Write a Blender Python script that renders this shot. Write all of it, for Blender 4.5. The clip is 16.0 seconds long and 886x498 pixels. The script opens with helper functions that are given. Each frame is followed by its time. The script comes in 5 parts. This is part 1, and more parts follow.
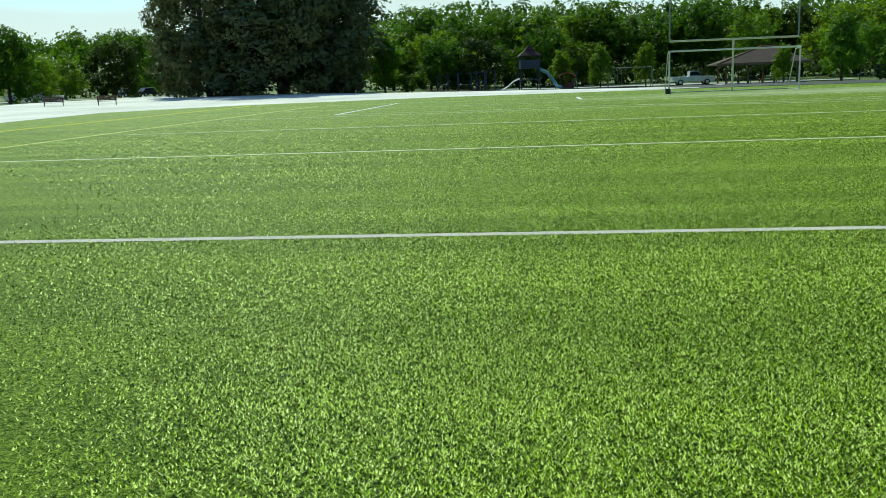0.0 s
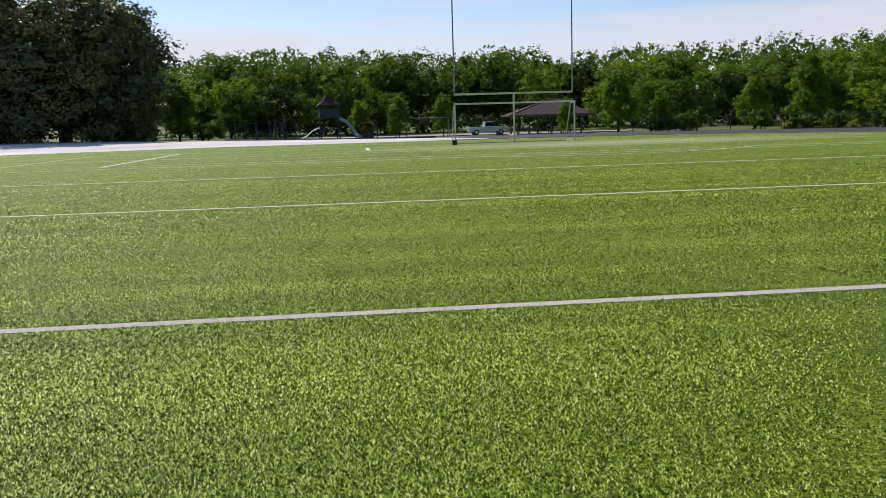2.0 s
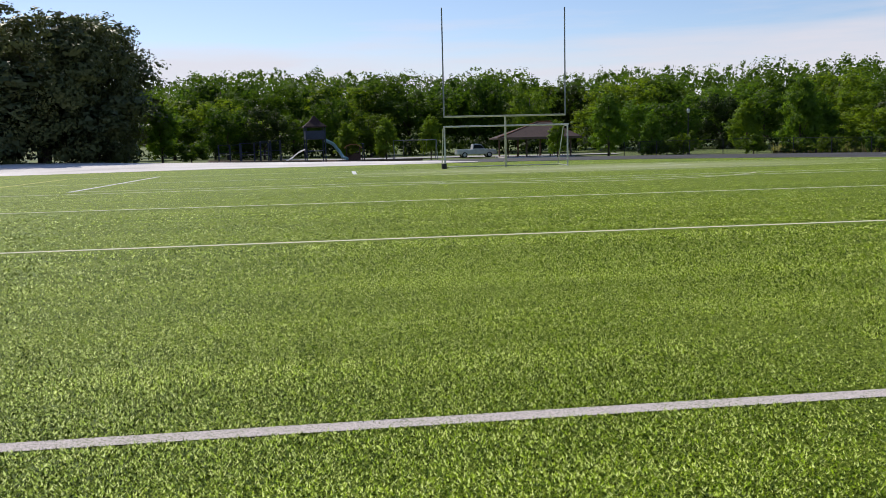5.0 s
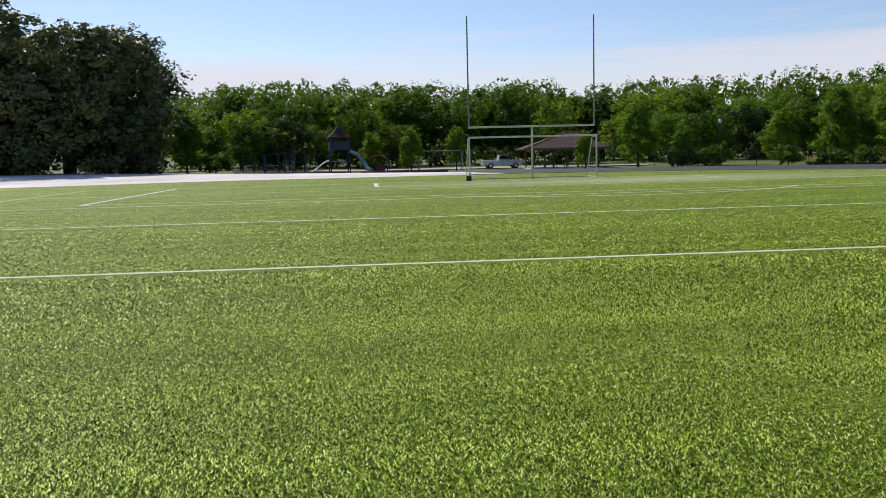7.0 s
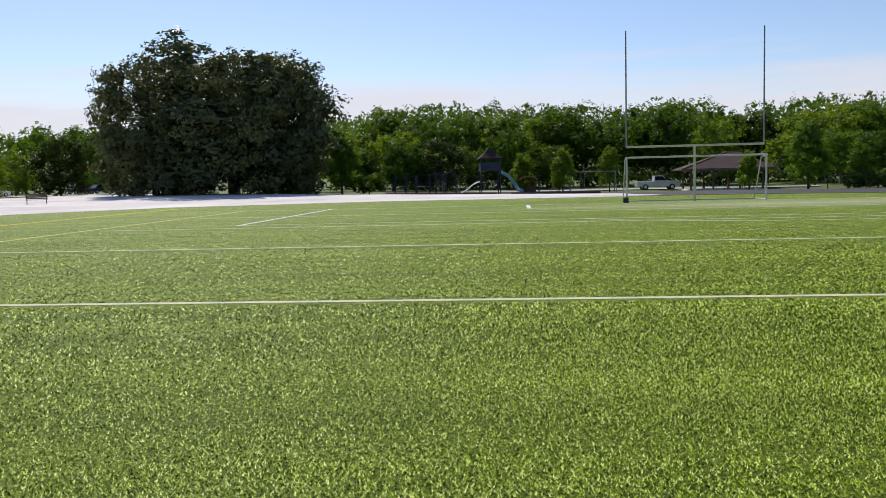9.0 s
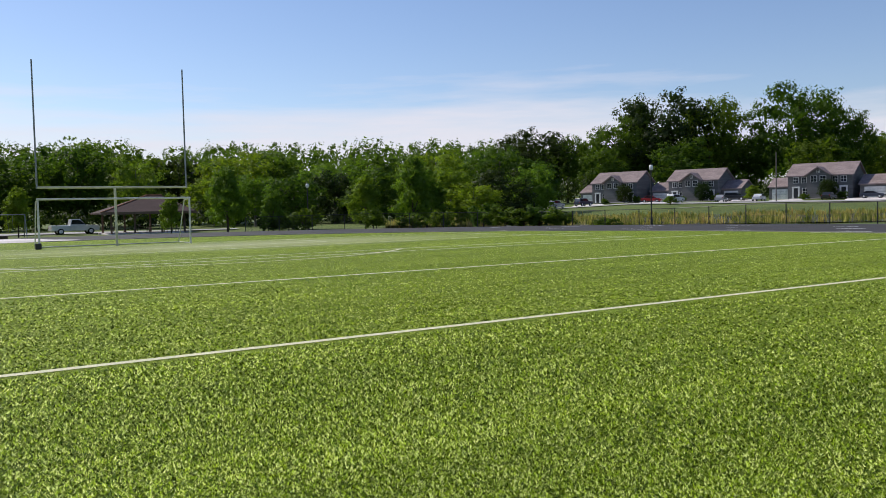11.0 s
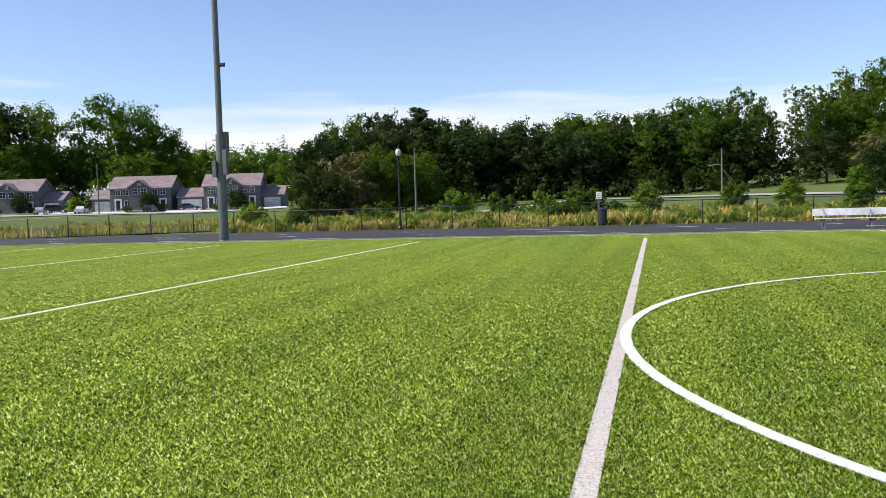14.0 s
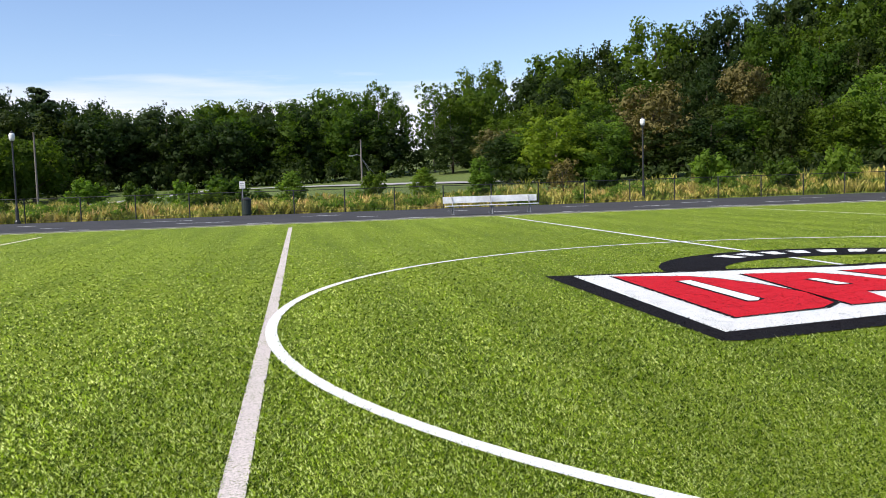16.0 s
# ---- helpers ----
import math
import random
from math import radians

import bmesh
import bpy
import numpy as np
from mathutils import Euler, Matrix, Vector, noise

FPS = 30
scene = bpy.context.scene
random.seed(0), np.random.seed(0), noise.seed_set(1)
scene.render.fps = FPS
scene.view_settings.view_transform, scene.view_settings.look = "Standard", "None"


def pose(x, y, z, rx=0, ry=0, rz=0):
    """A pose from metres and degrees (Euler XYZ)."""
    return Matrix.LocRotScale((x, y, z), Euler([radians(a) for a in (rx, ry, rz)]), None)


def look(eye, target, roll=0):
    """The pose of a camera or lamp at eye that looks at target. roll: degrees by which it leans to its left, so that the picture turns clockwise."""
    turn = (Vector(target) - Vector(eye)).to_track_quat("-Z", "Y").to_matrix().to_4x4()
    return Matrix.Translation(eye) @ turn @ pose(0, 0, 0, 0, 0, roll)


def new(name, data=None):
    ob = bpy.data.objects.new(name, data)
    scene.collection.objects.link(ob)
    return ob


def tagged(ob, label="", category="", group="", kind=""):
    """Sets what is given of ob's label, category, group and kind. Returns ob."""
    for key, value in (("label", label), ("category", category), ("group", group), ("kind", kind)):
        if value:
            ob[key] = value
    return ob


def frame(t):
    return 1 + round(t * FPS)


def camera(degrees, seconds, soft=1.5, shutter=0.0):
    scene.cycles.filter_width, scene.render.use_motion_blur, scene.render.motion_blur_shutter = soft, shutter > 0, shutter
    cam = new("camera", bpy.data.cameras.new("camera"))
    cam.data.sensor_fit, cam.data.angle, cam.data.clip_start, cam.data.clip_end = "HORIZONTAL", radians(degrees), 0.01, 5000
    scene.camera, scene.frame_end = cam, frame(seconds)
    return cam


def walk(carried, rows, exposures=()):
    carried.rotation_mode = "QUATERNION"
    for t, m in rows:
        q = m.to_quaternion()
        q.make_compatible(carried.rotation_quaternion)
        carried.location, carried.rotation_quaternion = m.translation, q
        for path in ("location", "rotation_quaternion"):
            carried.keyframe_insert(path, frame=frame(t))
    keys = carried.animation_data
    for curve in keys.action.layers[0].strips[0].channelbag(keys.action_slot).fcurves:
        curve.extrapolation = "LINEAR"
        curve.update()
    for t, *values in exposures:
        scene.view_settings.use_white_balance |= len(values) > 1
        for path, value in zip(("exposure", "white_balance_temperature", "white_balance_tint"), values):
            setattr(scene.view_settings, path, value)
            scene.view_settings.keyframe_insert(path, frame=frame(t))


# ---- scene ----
cam = camera(55.0, 16.0, soft=0.8)
PATH = [
    (0, (-11.206, 2.072, 1.29), (-11.444, 4.019, 0.902), -2.2),
    (0.5, (-10.776, 2.142, 1.323), (-10.769, 4.107, 0.952), -2.0),
    (1, (-10.293, 2.363, 1.376), (-10.144, 4.33, 1.043), -2.0),
    (1.2, (-10.136, 2.452, 1.399), (-9.943, 4.417, 1.079), -1.9),
    (1.5, (-9.986, 2.576, 1.416), (-9.796, 4.545, 1.121), -1.6),
    (2, (-9.938, 2.811, 1.415), (-9.74, 4.779, 1.12), -1.7),
    (2.5, (-9.943, 3.126, 1.437), (-9.735, 5.094, 1.148), -1.6),
    (3, (-9.926, 3.499, 1.435), (-9.715, 5.468, 1.156), -1.6),
    (3.5, (-9.953, 3.786, 1.451), (-9.742, 5.755, 1.171), -1.5),
    (4, (-10.057, 4.031, 1.486), (-9.841, 6.001, 1.214), -1.5),
    (6.5, (-9.605, 5.788, 1.53), (-9.357, 7.76, 1.307), -1.2),
    (7, (-9.615, 6.128, 1.555), (-9.443, 8.108, 1.334), -1.4),
    (7.5, (-9.668, 6.436, 1.541), (-9.595, 8.423, 1.333), -1.3),
    (8, (-9.743, 6.729, 1.561), (-9.769, 8.718, 1.357), -1.5),
    (8.2, (-9.760, 6.870, 1.560), (-9.831, 8.859, 1.365), -1.5),
    (9.1, (-9.790, 7.530, 1.557), (-9.964, 9.516, 1.397), -1.4),
    (9.7, (-9.760, 8.000, 1.552), (-9.791, 9.995, 1.416), -1.2),
    (10.3, (-9.709, 8.449, 1.548), (-9.27, 10.396, 1.432), -1.1),
    (10.5, (-9.676, 8.572, 1.55), (-9.054, 10.47, 1.442), -1.1),
    (10.8, (-9.626, 8.805, 1.547), (-8.720, 10.586, 1.457), -1.2),
    (11, (-9.585, 8.945, 1.546), (-8.508, 10.627, 1.452), -1.3),
    (11.3, (-9.513, 9.049, 1.554), (-8.280, 10.624, 1.497), -1.4),
    (11.5, (-9.491, 9.064, 1.559), (-8.148, 10.543, 1.481), -1.4),
    (12, (-9.625, 8.982, 1.556), (-8.064, 10.229, 1.468), -0.8),
    (12.5, (-9.701, 8.893, 1.565), (-8.017, 9.967, 1.472), -0.7),
    (13, (-9.689, 8.89, 1.498), (-7.895, 9.769, 1.401), -1.3),
    (13.5, (-9.763, 8.828, 1.518), (-7.879, 9.492, 1.417), -1.7),
    (14, (-9.763, 8.761, 1.54), (-7.826, 9.246, 1.435), -1.6),
    (14.5, (-9.746, 8.709, 1.547), (-7.772, 9.01, 1.437), -1.6),
    (15, (-9.663, 8.748, 1.542), (-7.669, 8.842, 1.419), -2.1),
    (15.5, (-9.495, 8.791, 1.55), (-7.504, 8.668, 1.41), -2.3),
    (16, (-9.317, 8.741, 1.54), (-7.35, 8.414, 1.386), -1.8),
]
EXPOSURES = [(0.0, -0.1, 6250, -25), (0.5, -0.2, 6300, -16), (1.0, -0.23, 6400, 0), (1.5, -0.25, 6500, 10), (8.0, -0.24, 6500, 10),
             (11.0, -0.16, 6500, 10), (12.0, 0.05, 6500, 10), (13.0, 0.26, 6500, 10), (14.5, 0.35, 6500, 10), (16.0, 0.36, 6500, 10)]
walk(cam, [(t, look(eye, goal, roll)) for t, eye, goal, roll in PATH], EXPOSURES)

# ---- world, sun and exposure ----
world = bpy.data.worlds.new("sky")
scene.world = world
world.use_nodes = True
SUN_BEARING, SUN_HEIGHT = -24.0, 43.0   # degrees from +y towards +x, and above the horizon


def build_sky():
    nt = world.node_tree
    nt.nodes.clear()
    out = nt.nodes.new("ShaderNodeOutputWorld")
    bg = nt.nodes.new("ShaderNodeBackground")
    sky = nt.nodes.new("ShaderNodeTexSky")
    sky.sky_type = "NISHITA"
    sky.sun_disc = False
    sky.sun_elevation = radians(SUN_HEIGHT)
    sky.sun_rotation = radians(SUN_BEARING)
    sky.air_density, sky.dust_density, sky.ozone_density = 1.0, 0.3, 2.2
    # thin cloud banks low over the horizon
    geo = nt.nodes.new("ShaderNodeTexCoord")
    sep = nt.nodes.new("ShaderNodeSeparateXYZ")
    nt.links.new(geo.outputs["Generated"], sep.inputs[0])
    mapping = nt.nodes.new("ShaderNodeMapping")
    mapping.inputs["Scale"].default_value = (2.2, 2.2, 22.0)
    nt.links.new(geo.outputs["Generated"], mapping.inputs[0])
    cloud = nt.nodes.new("ShaderNodeTexNoise")
    cloud.inputs["Scale"].default_value = 1.4
    cloud.inputs["Detail"].default_value = 6
    cloud.inputs["Roughness"].default_value = 0.55
    nt.links.new(mapping.outputs[0], cloud.inputs["Vector"])
    band = nt.nodes.new("ShaderNodeValToRGB")
    stops = band.color_ramp
    stops.elements[0].position, stops.elements[0].color = 0.0, (1, 1, 1, 1)
    stops.elements[1].position, stops.elements[1].color = 0.30, (0, 0, 0, 1)
    e = stops.elements.new(0.08)
    e.color = (0.95, 0.95, 0.95, 1)
    e = stops.elements.new(0.118)
    e.color = (0.60, 0.60, 0.60, 1)
    nt.links.new(sep.outputs["Z"], band.inputs[0])
    add = nt.nodes.new("ShaderNodeMath")
    add.operation = "ADD"
    nt.links.new(cloud.outputs["Fac"], add.inputs[0])
    nt.links.new(band.outputs[0], add.inputs[1])
    cover = nt.nodes.new("ShaderNodeMapRange")
    cover.inputs["From Min"].default_value = 1.06
    cover.inputs["From Max"].default_value = 1.45
    cover.inputs["To Max"].default_value = 0.85
    nt.links.new(add.outputs[0], cover.inputs[0])
    mix = nt.nodes.new("ShaderNodeMix")
    mix.data_type = "RGBA"
    nt.links.new(cover.outputs[0], mix.inputs["Factor"])
    tint = nt.nodes.new("ShaderNodeMix")
    tint.data_type, tint.blend_type = "RGBA", "MULTIPLY"
    tint.inputs["Factor"].default_value = 1.0
    tint.inputs["B"].default_value = (0.97, 0.97, 1.09, 1)
    nt.links.new(sky.outputs[0], tint.inputs["A"])
    nt.links.new(tint.outputs["Result"], mix.inputs["A"])
    mix.inputs["B"].default_value = (7.2, 7.0, 7.7, 1)
    nt.links.new(mix.outputs["Result"], bg.inputs["Color"])
    bg.inputs["Strength"].default_value = 0.125
    nt.links.new(bg.outputs[0], out.inputs[0])


build_sky()
sun = new("sun", bpy.data.lights.new("sun", "SUN"))
sun.data.energy, sun.data.angle, sun.data.color = 4.8, radians(0.55), (1.0, 0.93, 0.82)
sun_way = Vector((math.sin(radians(SUN_BEARING)) * math.cos(radians(SUN_HEIGHT)),
                  math.cos(radians(SUN_BEARING)) * math.cos(radians(SUN_HEIGHT)), math.sin(radians(SUN_HEIGHT))))
sun.matrix_world = look(sun_way * 300, (0, 0, 0))


# ---- materials ----
def material(name, rough=0.8, metal=0.0, spec=0.5):
    m = bpy.data.materials.new(name)
    m.use_nodes = True
    p = m.node_tree.nodes["Principled BSDF"]
    p.inputs["Roughness"].default_value = rough
    p.inputs["Metallic"].default_value = metal
    p.inputs["Specular IOR Level"].default_value = spec
    return m, m.node_tree, p


def noise_tex(nt, scale, detail=4.0, rough=0.6, stretch=(1, 1, 1)):
    co = nt.nodes.new("ShaderNodeTexCoord")
    mp = nt.nodes.new("ShaderNodeMapping")
    mp.inputs["Scale"].default_value = stretch
    nt.links.new(co.outputs["Object"], mp.inputs[0])
    n = nt.nodes.new("ShaderNodeTexNoise")
    n.inputs["Scale"].default_value = scale
    n.inputs["Detail"].default_value = detail
    n.inputs["Roughness"].default_value = rough
    nt.links.new(mp.outputs[0], n.inputs["Vector"])
    return n.outputs["Fac"]


def ramp(nt, fac, *stops):
    r = nt.nodes.new("ShaderNodeValToRGB")
    els = r.color_ramp.elements
    while len(els) < len(stops):
        els.new(0.5)
    for e, (at, colour) in zip(els, stops):
        e.position, e.color = at, (*colour, 1)
    nt.links.new(fac, r.inputs[0])
    return r.outputs[0]


def blend(nt, fac, a, b, mode="MIX"):
    m = nt.nodes.new("ShaderNodeMix")
    m.data_type, m.blend_type = "RGBA", mode
    for value, key in ((fac, "Factor"), (a, "A"), (b, "B")):
        if isinstance(value, (int, float)):
            m.inputs[key].default_value = value
        elif isinstance(value, tuple):
            m.inputs[key].default_value = (*value, 1)
        else:
            nt.links.new(value, m.inputs[key])
    return m.outputs["Result"]


def relief(nt, p, height, strength=0.4, distance=0.02):
    b = nt.nodes.new("ShaderNodeBump")
    b.inputs["Strength"].default_value = strength
    b.inputs["Distance"].default_value = distance
    nt.links.new(height, b.inputs["Height"])
    nt.links.new(b.outputs[0], p.inputs["Normal"])


def mottled(name, dark, light, fine=40.0, coarse=1.2, rough=0.8, metal=0.0, bump=0.3, depth=0.01, spec=0.4, stretch=(1, 1, 1)):
    """A surface whose colour varies at two scales."""
    m, nt, p = material(name, rough, metal, spec)
    f = noise_tex(nt, fine, 3, 0.6, stretch)
    c = noise_tex(nt, coarse, 4, 0.6, stretch)
    col = ramp(nt, f, (0.3, dark), (0.7, light))
    shade = ramp(nt, c, (0.3, (0.72, 0.72, 0.72)), (0.7, (1.12, 1.12, 1.12)))
    nt.links.new(blend(nt, 1.0, col, shade, "MULTIPLY"), p.inputs["Base Color"])
    if bump:
        relief(nt, p, f, bump, depth)
    return m


def make_turf():
    m, nt, p = material("artificial_turf", 0.65, 0.0, 0.05)
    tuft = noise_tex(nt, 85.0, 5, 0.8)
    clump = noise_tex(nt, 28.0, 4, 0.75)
    patch = noise_tex(nt, 0.32, 5, 0.6)
    nap = noise_tex(nt, 0.75, 3, 0.55, (0.07, 1.5, 1))
    # dark end: shade in the gaps between tufts, put into the colour
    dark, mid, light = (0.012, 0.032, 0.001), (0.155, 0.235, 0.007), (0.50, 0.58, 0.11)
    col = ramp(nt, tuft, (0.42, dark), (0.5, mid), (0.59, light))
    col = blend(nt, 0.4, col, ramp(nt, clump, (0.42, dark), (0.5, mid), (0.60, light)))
    col = blend(nt, 1.0, col, ramp(nt, patch, (0.3, (0.9, 0.92, 0.88)), (0.7, (1.1, 1.08, 1.03))), "MULTIPLY")
    col = blend(nt, 1.0, col, ramp(nt, nap, (0.40, (0.84, 0.86, 0.85)), (0.60, (1.13, 1.12, 1.12))), "MULTIPLY")
    # pale sheen of light round the goal mouth, painted into the turf colour
    co, spot = nt.nodes.new("ShaderNodeTexCoord"), nt.nodes.new("ShaderNodeMapping")
    spot.vector_type = "TEXTURE"
    spot.inputs["Location"].default_value, spot.inputs["Scale"].default_value = (5.0, 50.0, 0), (17.0, 7.0, 1)
    nt.links.new(co.outputs["Object"], spot.inputs[0])
    far = nt.nodes.new("ShaderNodeVectorMath")
    far.operation = "LENGTH"
    nt.links.new(spot.outputs[0], far.inputs[0])
    worn_or_sheen = ramp(nt, far.outputs["Value"], (0.15, (0.62, 0.62, 0.62)), (1.0, (0, 0, 0)))
    col = blend(nt, worn_or_sheen, col, (0.50, 0.50, 0.30))
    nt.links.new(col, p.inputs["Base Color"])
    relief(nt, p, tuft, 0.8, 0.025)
    return m


def make_weed(name):
    """Weed blades in patches of green, yellow and dry tan."""
    m = make_leaf(name, (0.55, 0.6, 0.5), (1.3, 1.25, 1.2), 0.35)
    nt = m.node_tree
    p = nt.nodes["Principled BSDF"]
    old = p.inputs["Base Color"].links[0].from_socket
    patch = ramp(nt, noise_tex(nt, 0.42, 4, 0.65), (0.34, (0.09, 0.16, 0.03)), (0.46, (0.24, 0.28, 0.07)), (0.56, (0.44, 0.42, 0.16)), (0.68, (0.55, 0.42, 0.24)))
    both = blend(nt, 1.0, old, patch, "MULTIPLY")
    nt.links.new(both, p.inputs["Base Color"])
    for n in nt.nodes:
        if n.type == "BSDF_TRANSLUCENT":
            nt.links.new(both, n.inputs["Color"])
    return m


def paint_on_turf(name, base, wear, worn_or_sheen=0.0):
    """Paint on turf fibres, through which the green shows where it is worn."""
    m, nt, p = material(name, 0.8, 0.0, 0.06)
    tuft = noise_tex(nt, 60.0, 3, 0.7)
    patch = noise_tex(nt, 1.3, 4, 0.6)
    col = ramp(nt, tuft, (0.30, tuple(0.62 * v for v in base)), (0.62, base))
    both = nt.nodes.new("ShaderNodeMath")
    both.operation = "MULTIPLY_ADD"
    nt.links.new(patch, both.inputs[0])
    both.inputs[1].default_value = 0.5
    nt.links.new(tuft, both.inputs[2])
    hole = nt.nodes.new("ShaderNodeMapRange")
    hole.inputs["From Min"].default_value = 0.50 + worn_or_sheen
    hole.inputs["From Max"].default_value = 0.42 + worn_or_sheen
    nt.links.new(both.outputs[0], hole.inputs[0])
    nt.links.new(blend(nt, hole.outputs[0], col, wear), p.inputs["Base Color"])
    relief(nt, p, tuft, 0.6, 0.02)
    return m


def make_leaf(name, dark, light, translucent=0.3):
    m, nt, p = material(name, 0.6, 0.0, 0.14)
    geo = nt.nodes.new("ShaderNodeNewGeometry")
    info = nt.nodes.new("ShaderNodeObjectInfo")
    even = tuple(0.62 * a + 0.38 * b for a, b in zip(dark, light)), tuple(0.32 * a + 0.68 * b for a, b in zip(dark, light))
    col = ramp(nt, geo.outputs["Random Per Island"], (0.0, even[0]), (1.0, even[1]))
    tree = ramp(nt, info.outputs["Random"], (0.0, (0.75, 0.85, 0.8)), (0.5, (1, 1, 1)), (1.0, (1.25, 1.1, 0.8)))
    col = blend(nt, 1.0, col, tree, "MULTIPLY")
    nt.links.new(col, p.inputs["Base Color"])
    t = nt.nodes.new("ShaderNodeBsdfTranslucent")
    nt.links.new(blend(nt, 1.0, col, (1.3, 1.4, 0.5), "MULTIPLY"), t.inputs["Color"])
    mix = nt.nodes.new("ShaderNodeMixShader")
    mix.inputs[0].default_value = translucent
    nt.links.new(p.outputs[0], mix.inputs[1])
    nt.links.new(t.outputs[0], mix.inputs[2])
    nt.links.new(mix.outputs[0], nt.nodes["Material Output"].inputs[0])
    return m


def make_blade(name, dark, mid, light):
    """Plastic turf fibres, each of its own shade, some much paler."""
    m = make_leaf(name, dark, light, 0.1)
    nt = m.node_tree
    p = nt.nodes["Principled BSDF"]
    p.inputs["Roughness"].default_value, p.inputs["Specular IOR Level"].default_value = 0.5, 0.04
    geo = nt.nodes.new("ShaderNodeNewGeometry")
    col = ramp(nt, geo.outputs["Random Per Island"], (0.12, dark), (0.55, mid), (0.95, light))
    broad = ramp(nt, noise_tex(nt, 0.6, 4, 0.6, (0.06, 1.5, 1)), (0.40, (0.80, 0.82, 0.82)), (0.60, (1.13, 1.12, 1.14)))
    col = blend(nt, 1.0, col, broad, "MULTIPLY")
    nt.links.new(col, p.inputs["Base Color"])
    for n in nt.nodes:
        if n.type == "BSDF_TRANSLUCENT":
            nt.links.new(col, n.inputs["Color"])
    return m


def make_water():
    m, nt, p = material("pond_water", 0.08, 0.0, 0.5)
    w = noise_tex(nt, 1.5, 4, 0.6)
    nt.links.new(ramp(nt, noise_tex(nt, 0.05, 3), (0.3, (0.03, 0.045, 0.03)), (0.7, (0.07, 0.08, 0.05))), p.inputs["Base Color"])
    relief(nt, p, w, 0.5, 0.06)
    return m


def make_glass(name):
    m, nt, p = material(name, 0.05, 0.0, 0.6)
    nt.links.new(ramp(nt, noise_tex(nt, 0.8, 2), (0.3, (0.015, 0.018, 0.022)), (0.7, (0.03, 0.035, 0.04))), p.inputs["Base Color"])
    return m


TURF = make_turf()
WHITE_PAINT = paint_on_turf("white_turf_paint", (0.88, 0.88, 0.86), (0.6, 0.66, 0.5), -0.12)
FADED_PAINT = paint_on_turf("faded_turf_paint", (0.70, 0.62, 0.58), (0.34, 0.34, 0.22), 0.20)
FAINT_PAINT = paint_on_turf("faint_turf_paint", (0.84, 0.86, 0.60), (0.48, 0.55, 0.28), 0.02)
YELLOW_PAINT = paint_on_turf("yellow_turf_paint", (0.85, 0.74, 0.06), (0.4, 0.42, 0.05), -0.02)
PALE_YELLOW = paint_on_turf("pale_yellow_turf_paint", (0.80, 0.76, 0.28), (0.4, 0.43, 0.12), -0.02)
BLACK_PAINT = paint_on_turf("black_turf_paint", (0.016, 0.014, 0.015), (0.03, 0.03, 0.03), -0.1)
RED_PAINT = paint_on_turf("red_turf_paint", (0.66, 0.022, 0.035), (0.35, 0.03, 0.03), -0.05)
MEADOW = mottled("park_grass", (0.05, 0.10, 0.02), (0.19, 0.22, 0.06), 6.0, 0.06, 0.85, 0, 0.5, 0.05, 0.2)
ASPHALT = mottled("track_asphalt", (0.030, 0.027, 0.025), (0.066, 0.060, 0.056), 30.0, 0.35, 0.78, 0, 0.3, 0.01, 0.35)
CONCRETE = mottled("pale_concrete", (0.66, 0.61, 0.59), (0.80, 0.75, 0.73), 8.0, 0.12, 0.85, 0, 0.2, 0.01, 0.3)
KERB = mottled("kerb_concrete", (0.20, 0.19, 0.175), (0.30, 0.285, 0.27), 9.0, 0.3, 0.85, 0, 0.2, 0.01, 0.3)
ROADWAY = mottled("pale_road", (0.36, 0.35, 0.34), (0.48, 0.46, 0.45), 6.0, 0.2, 0.85, 0, 0.2, 0.01, 0.3)
MULCH = mottled("mulch", (0.06, 0.04, 0.03), (0.14, 0.10, 0.07), 9.0, 0.5, 0.95, 0, 0.5, 0.04, 0.1)
BARK = mottled("bark", (0.05, 0.04, 0.03), (0.14, 0.11, 0.085), 9.0, 1.0, 0.9, 0, 0.7, 0.03, 0.2, (1, 1, 0.25))
PALE_BARK = mottled("pale_bark", (0.16, 0.14, 0.11), (0.32, 0.28, 0.23), 9.0, 1.0, 0.9, 0, 0.6, 0.02, 0.2, (1, 1, 0.25))
LEAF = make_leaf("leaf_green", (0.025, 0.058, 0.008), (0.120, 0.190, 0.026), 0.55)
# for dark-leaved trees; deep shade of the lower woods is also in this colour
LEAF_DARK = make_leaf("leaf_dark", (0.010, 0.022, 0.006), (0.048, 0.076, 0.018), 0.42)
LEAF_LIGHT = make_leaf("leaf_light", (0.055, 0.11, 0.014), (0.22, 0.32, 0.045), 0.55)
LEAF_GLOSSY = make_leaf("leaf_glossy", (0.04, 0.060, 0.030), (0.15, 0.175, 0.085), 0.12)
LEAF_GLOSSY.node_tree.nodes["Principled BSDF"].inputs["Roughness"].default_value = 0.5
LEAF_RUST = make_leaf("leaf_rust", (0.07, 0.06, 0.025), (0.19, 0.17, 0.06), 0.25)
NEEDLE = make_leaf("pine_needles", (0.010, 0.024, 0.008), (0.045, 0.072, 0.020), 0.2)
WEED = make_weed("weed_blades")
# the pale end of the green fibres has backlit glints painted in
BLADE = make_blade("turf_blades", (0.028, 0.070, 0.002), (0.31, 0.47, 0.013), (0.70, 0.80, 0.27))
BLADE_SOFT = make_blade("matted_turf_blades", (0.11, 0.19, 0.004), (0.32, 0.46, 0.016), (0.62, 0.70, 0.20))
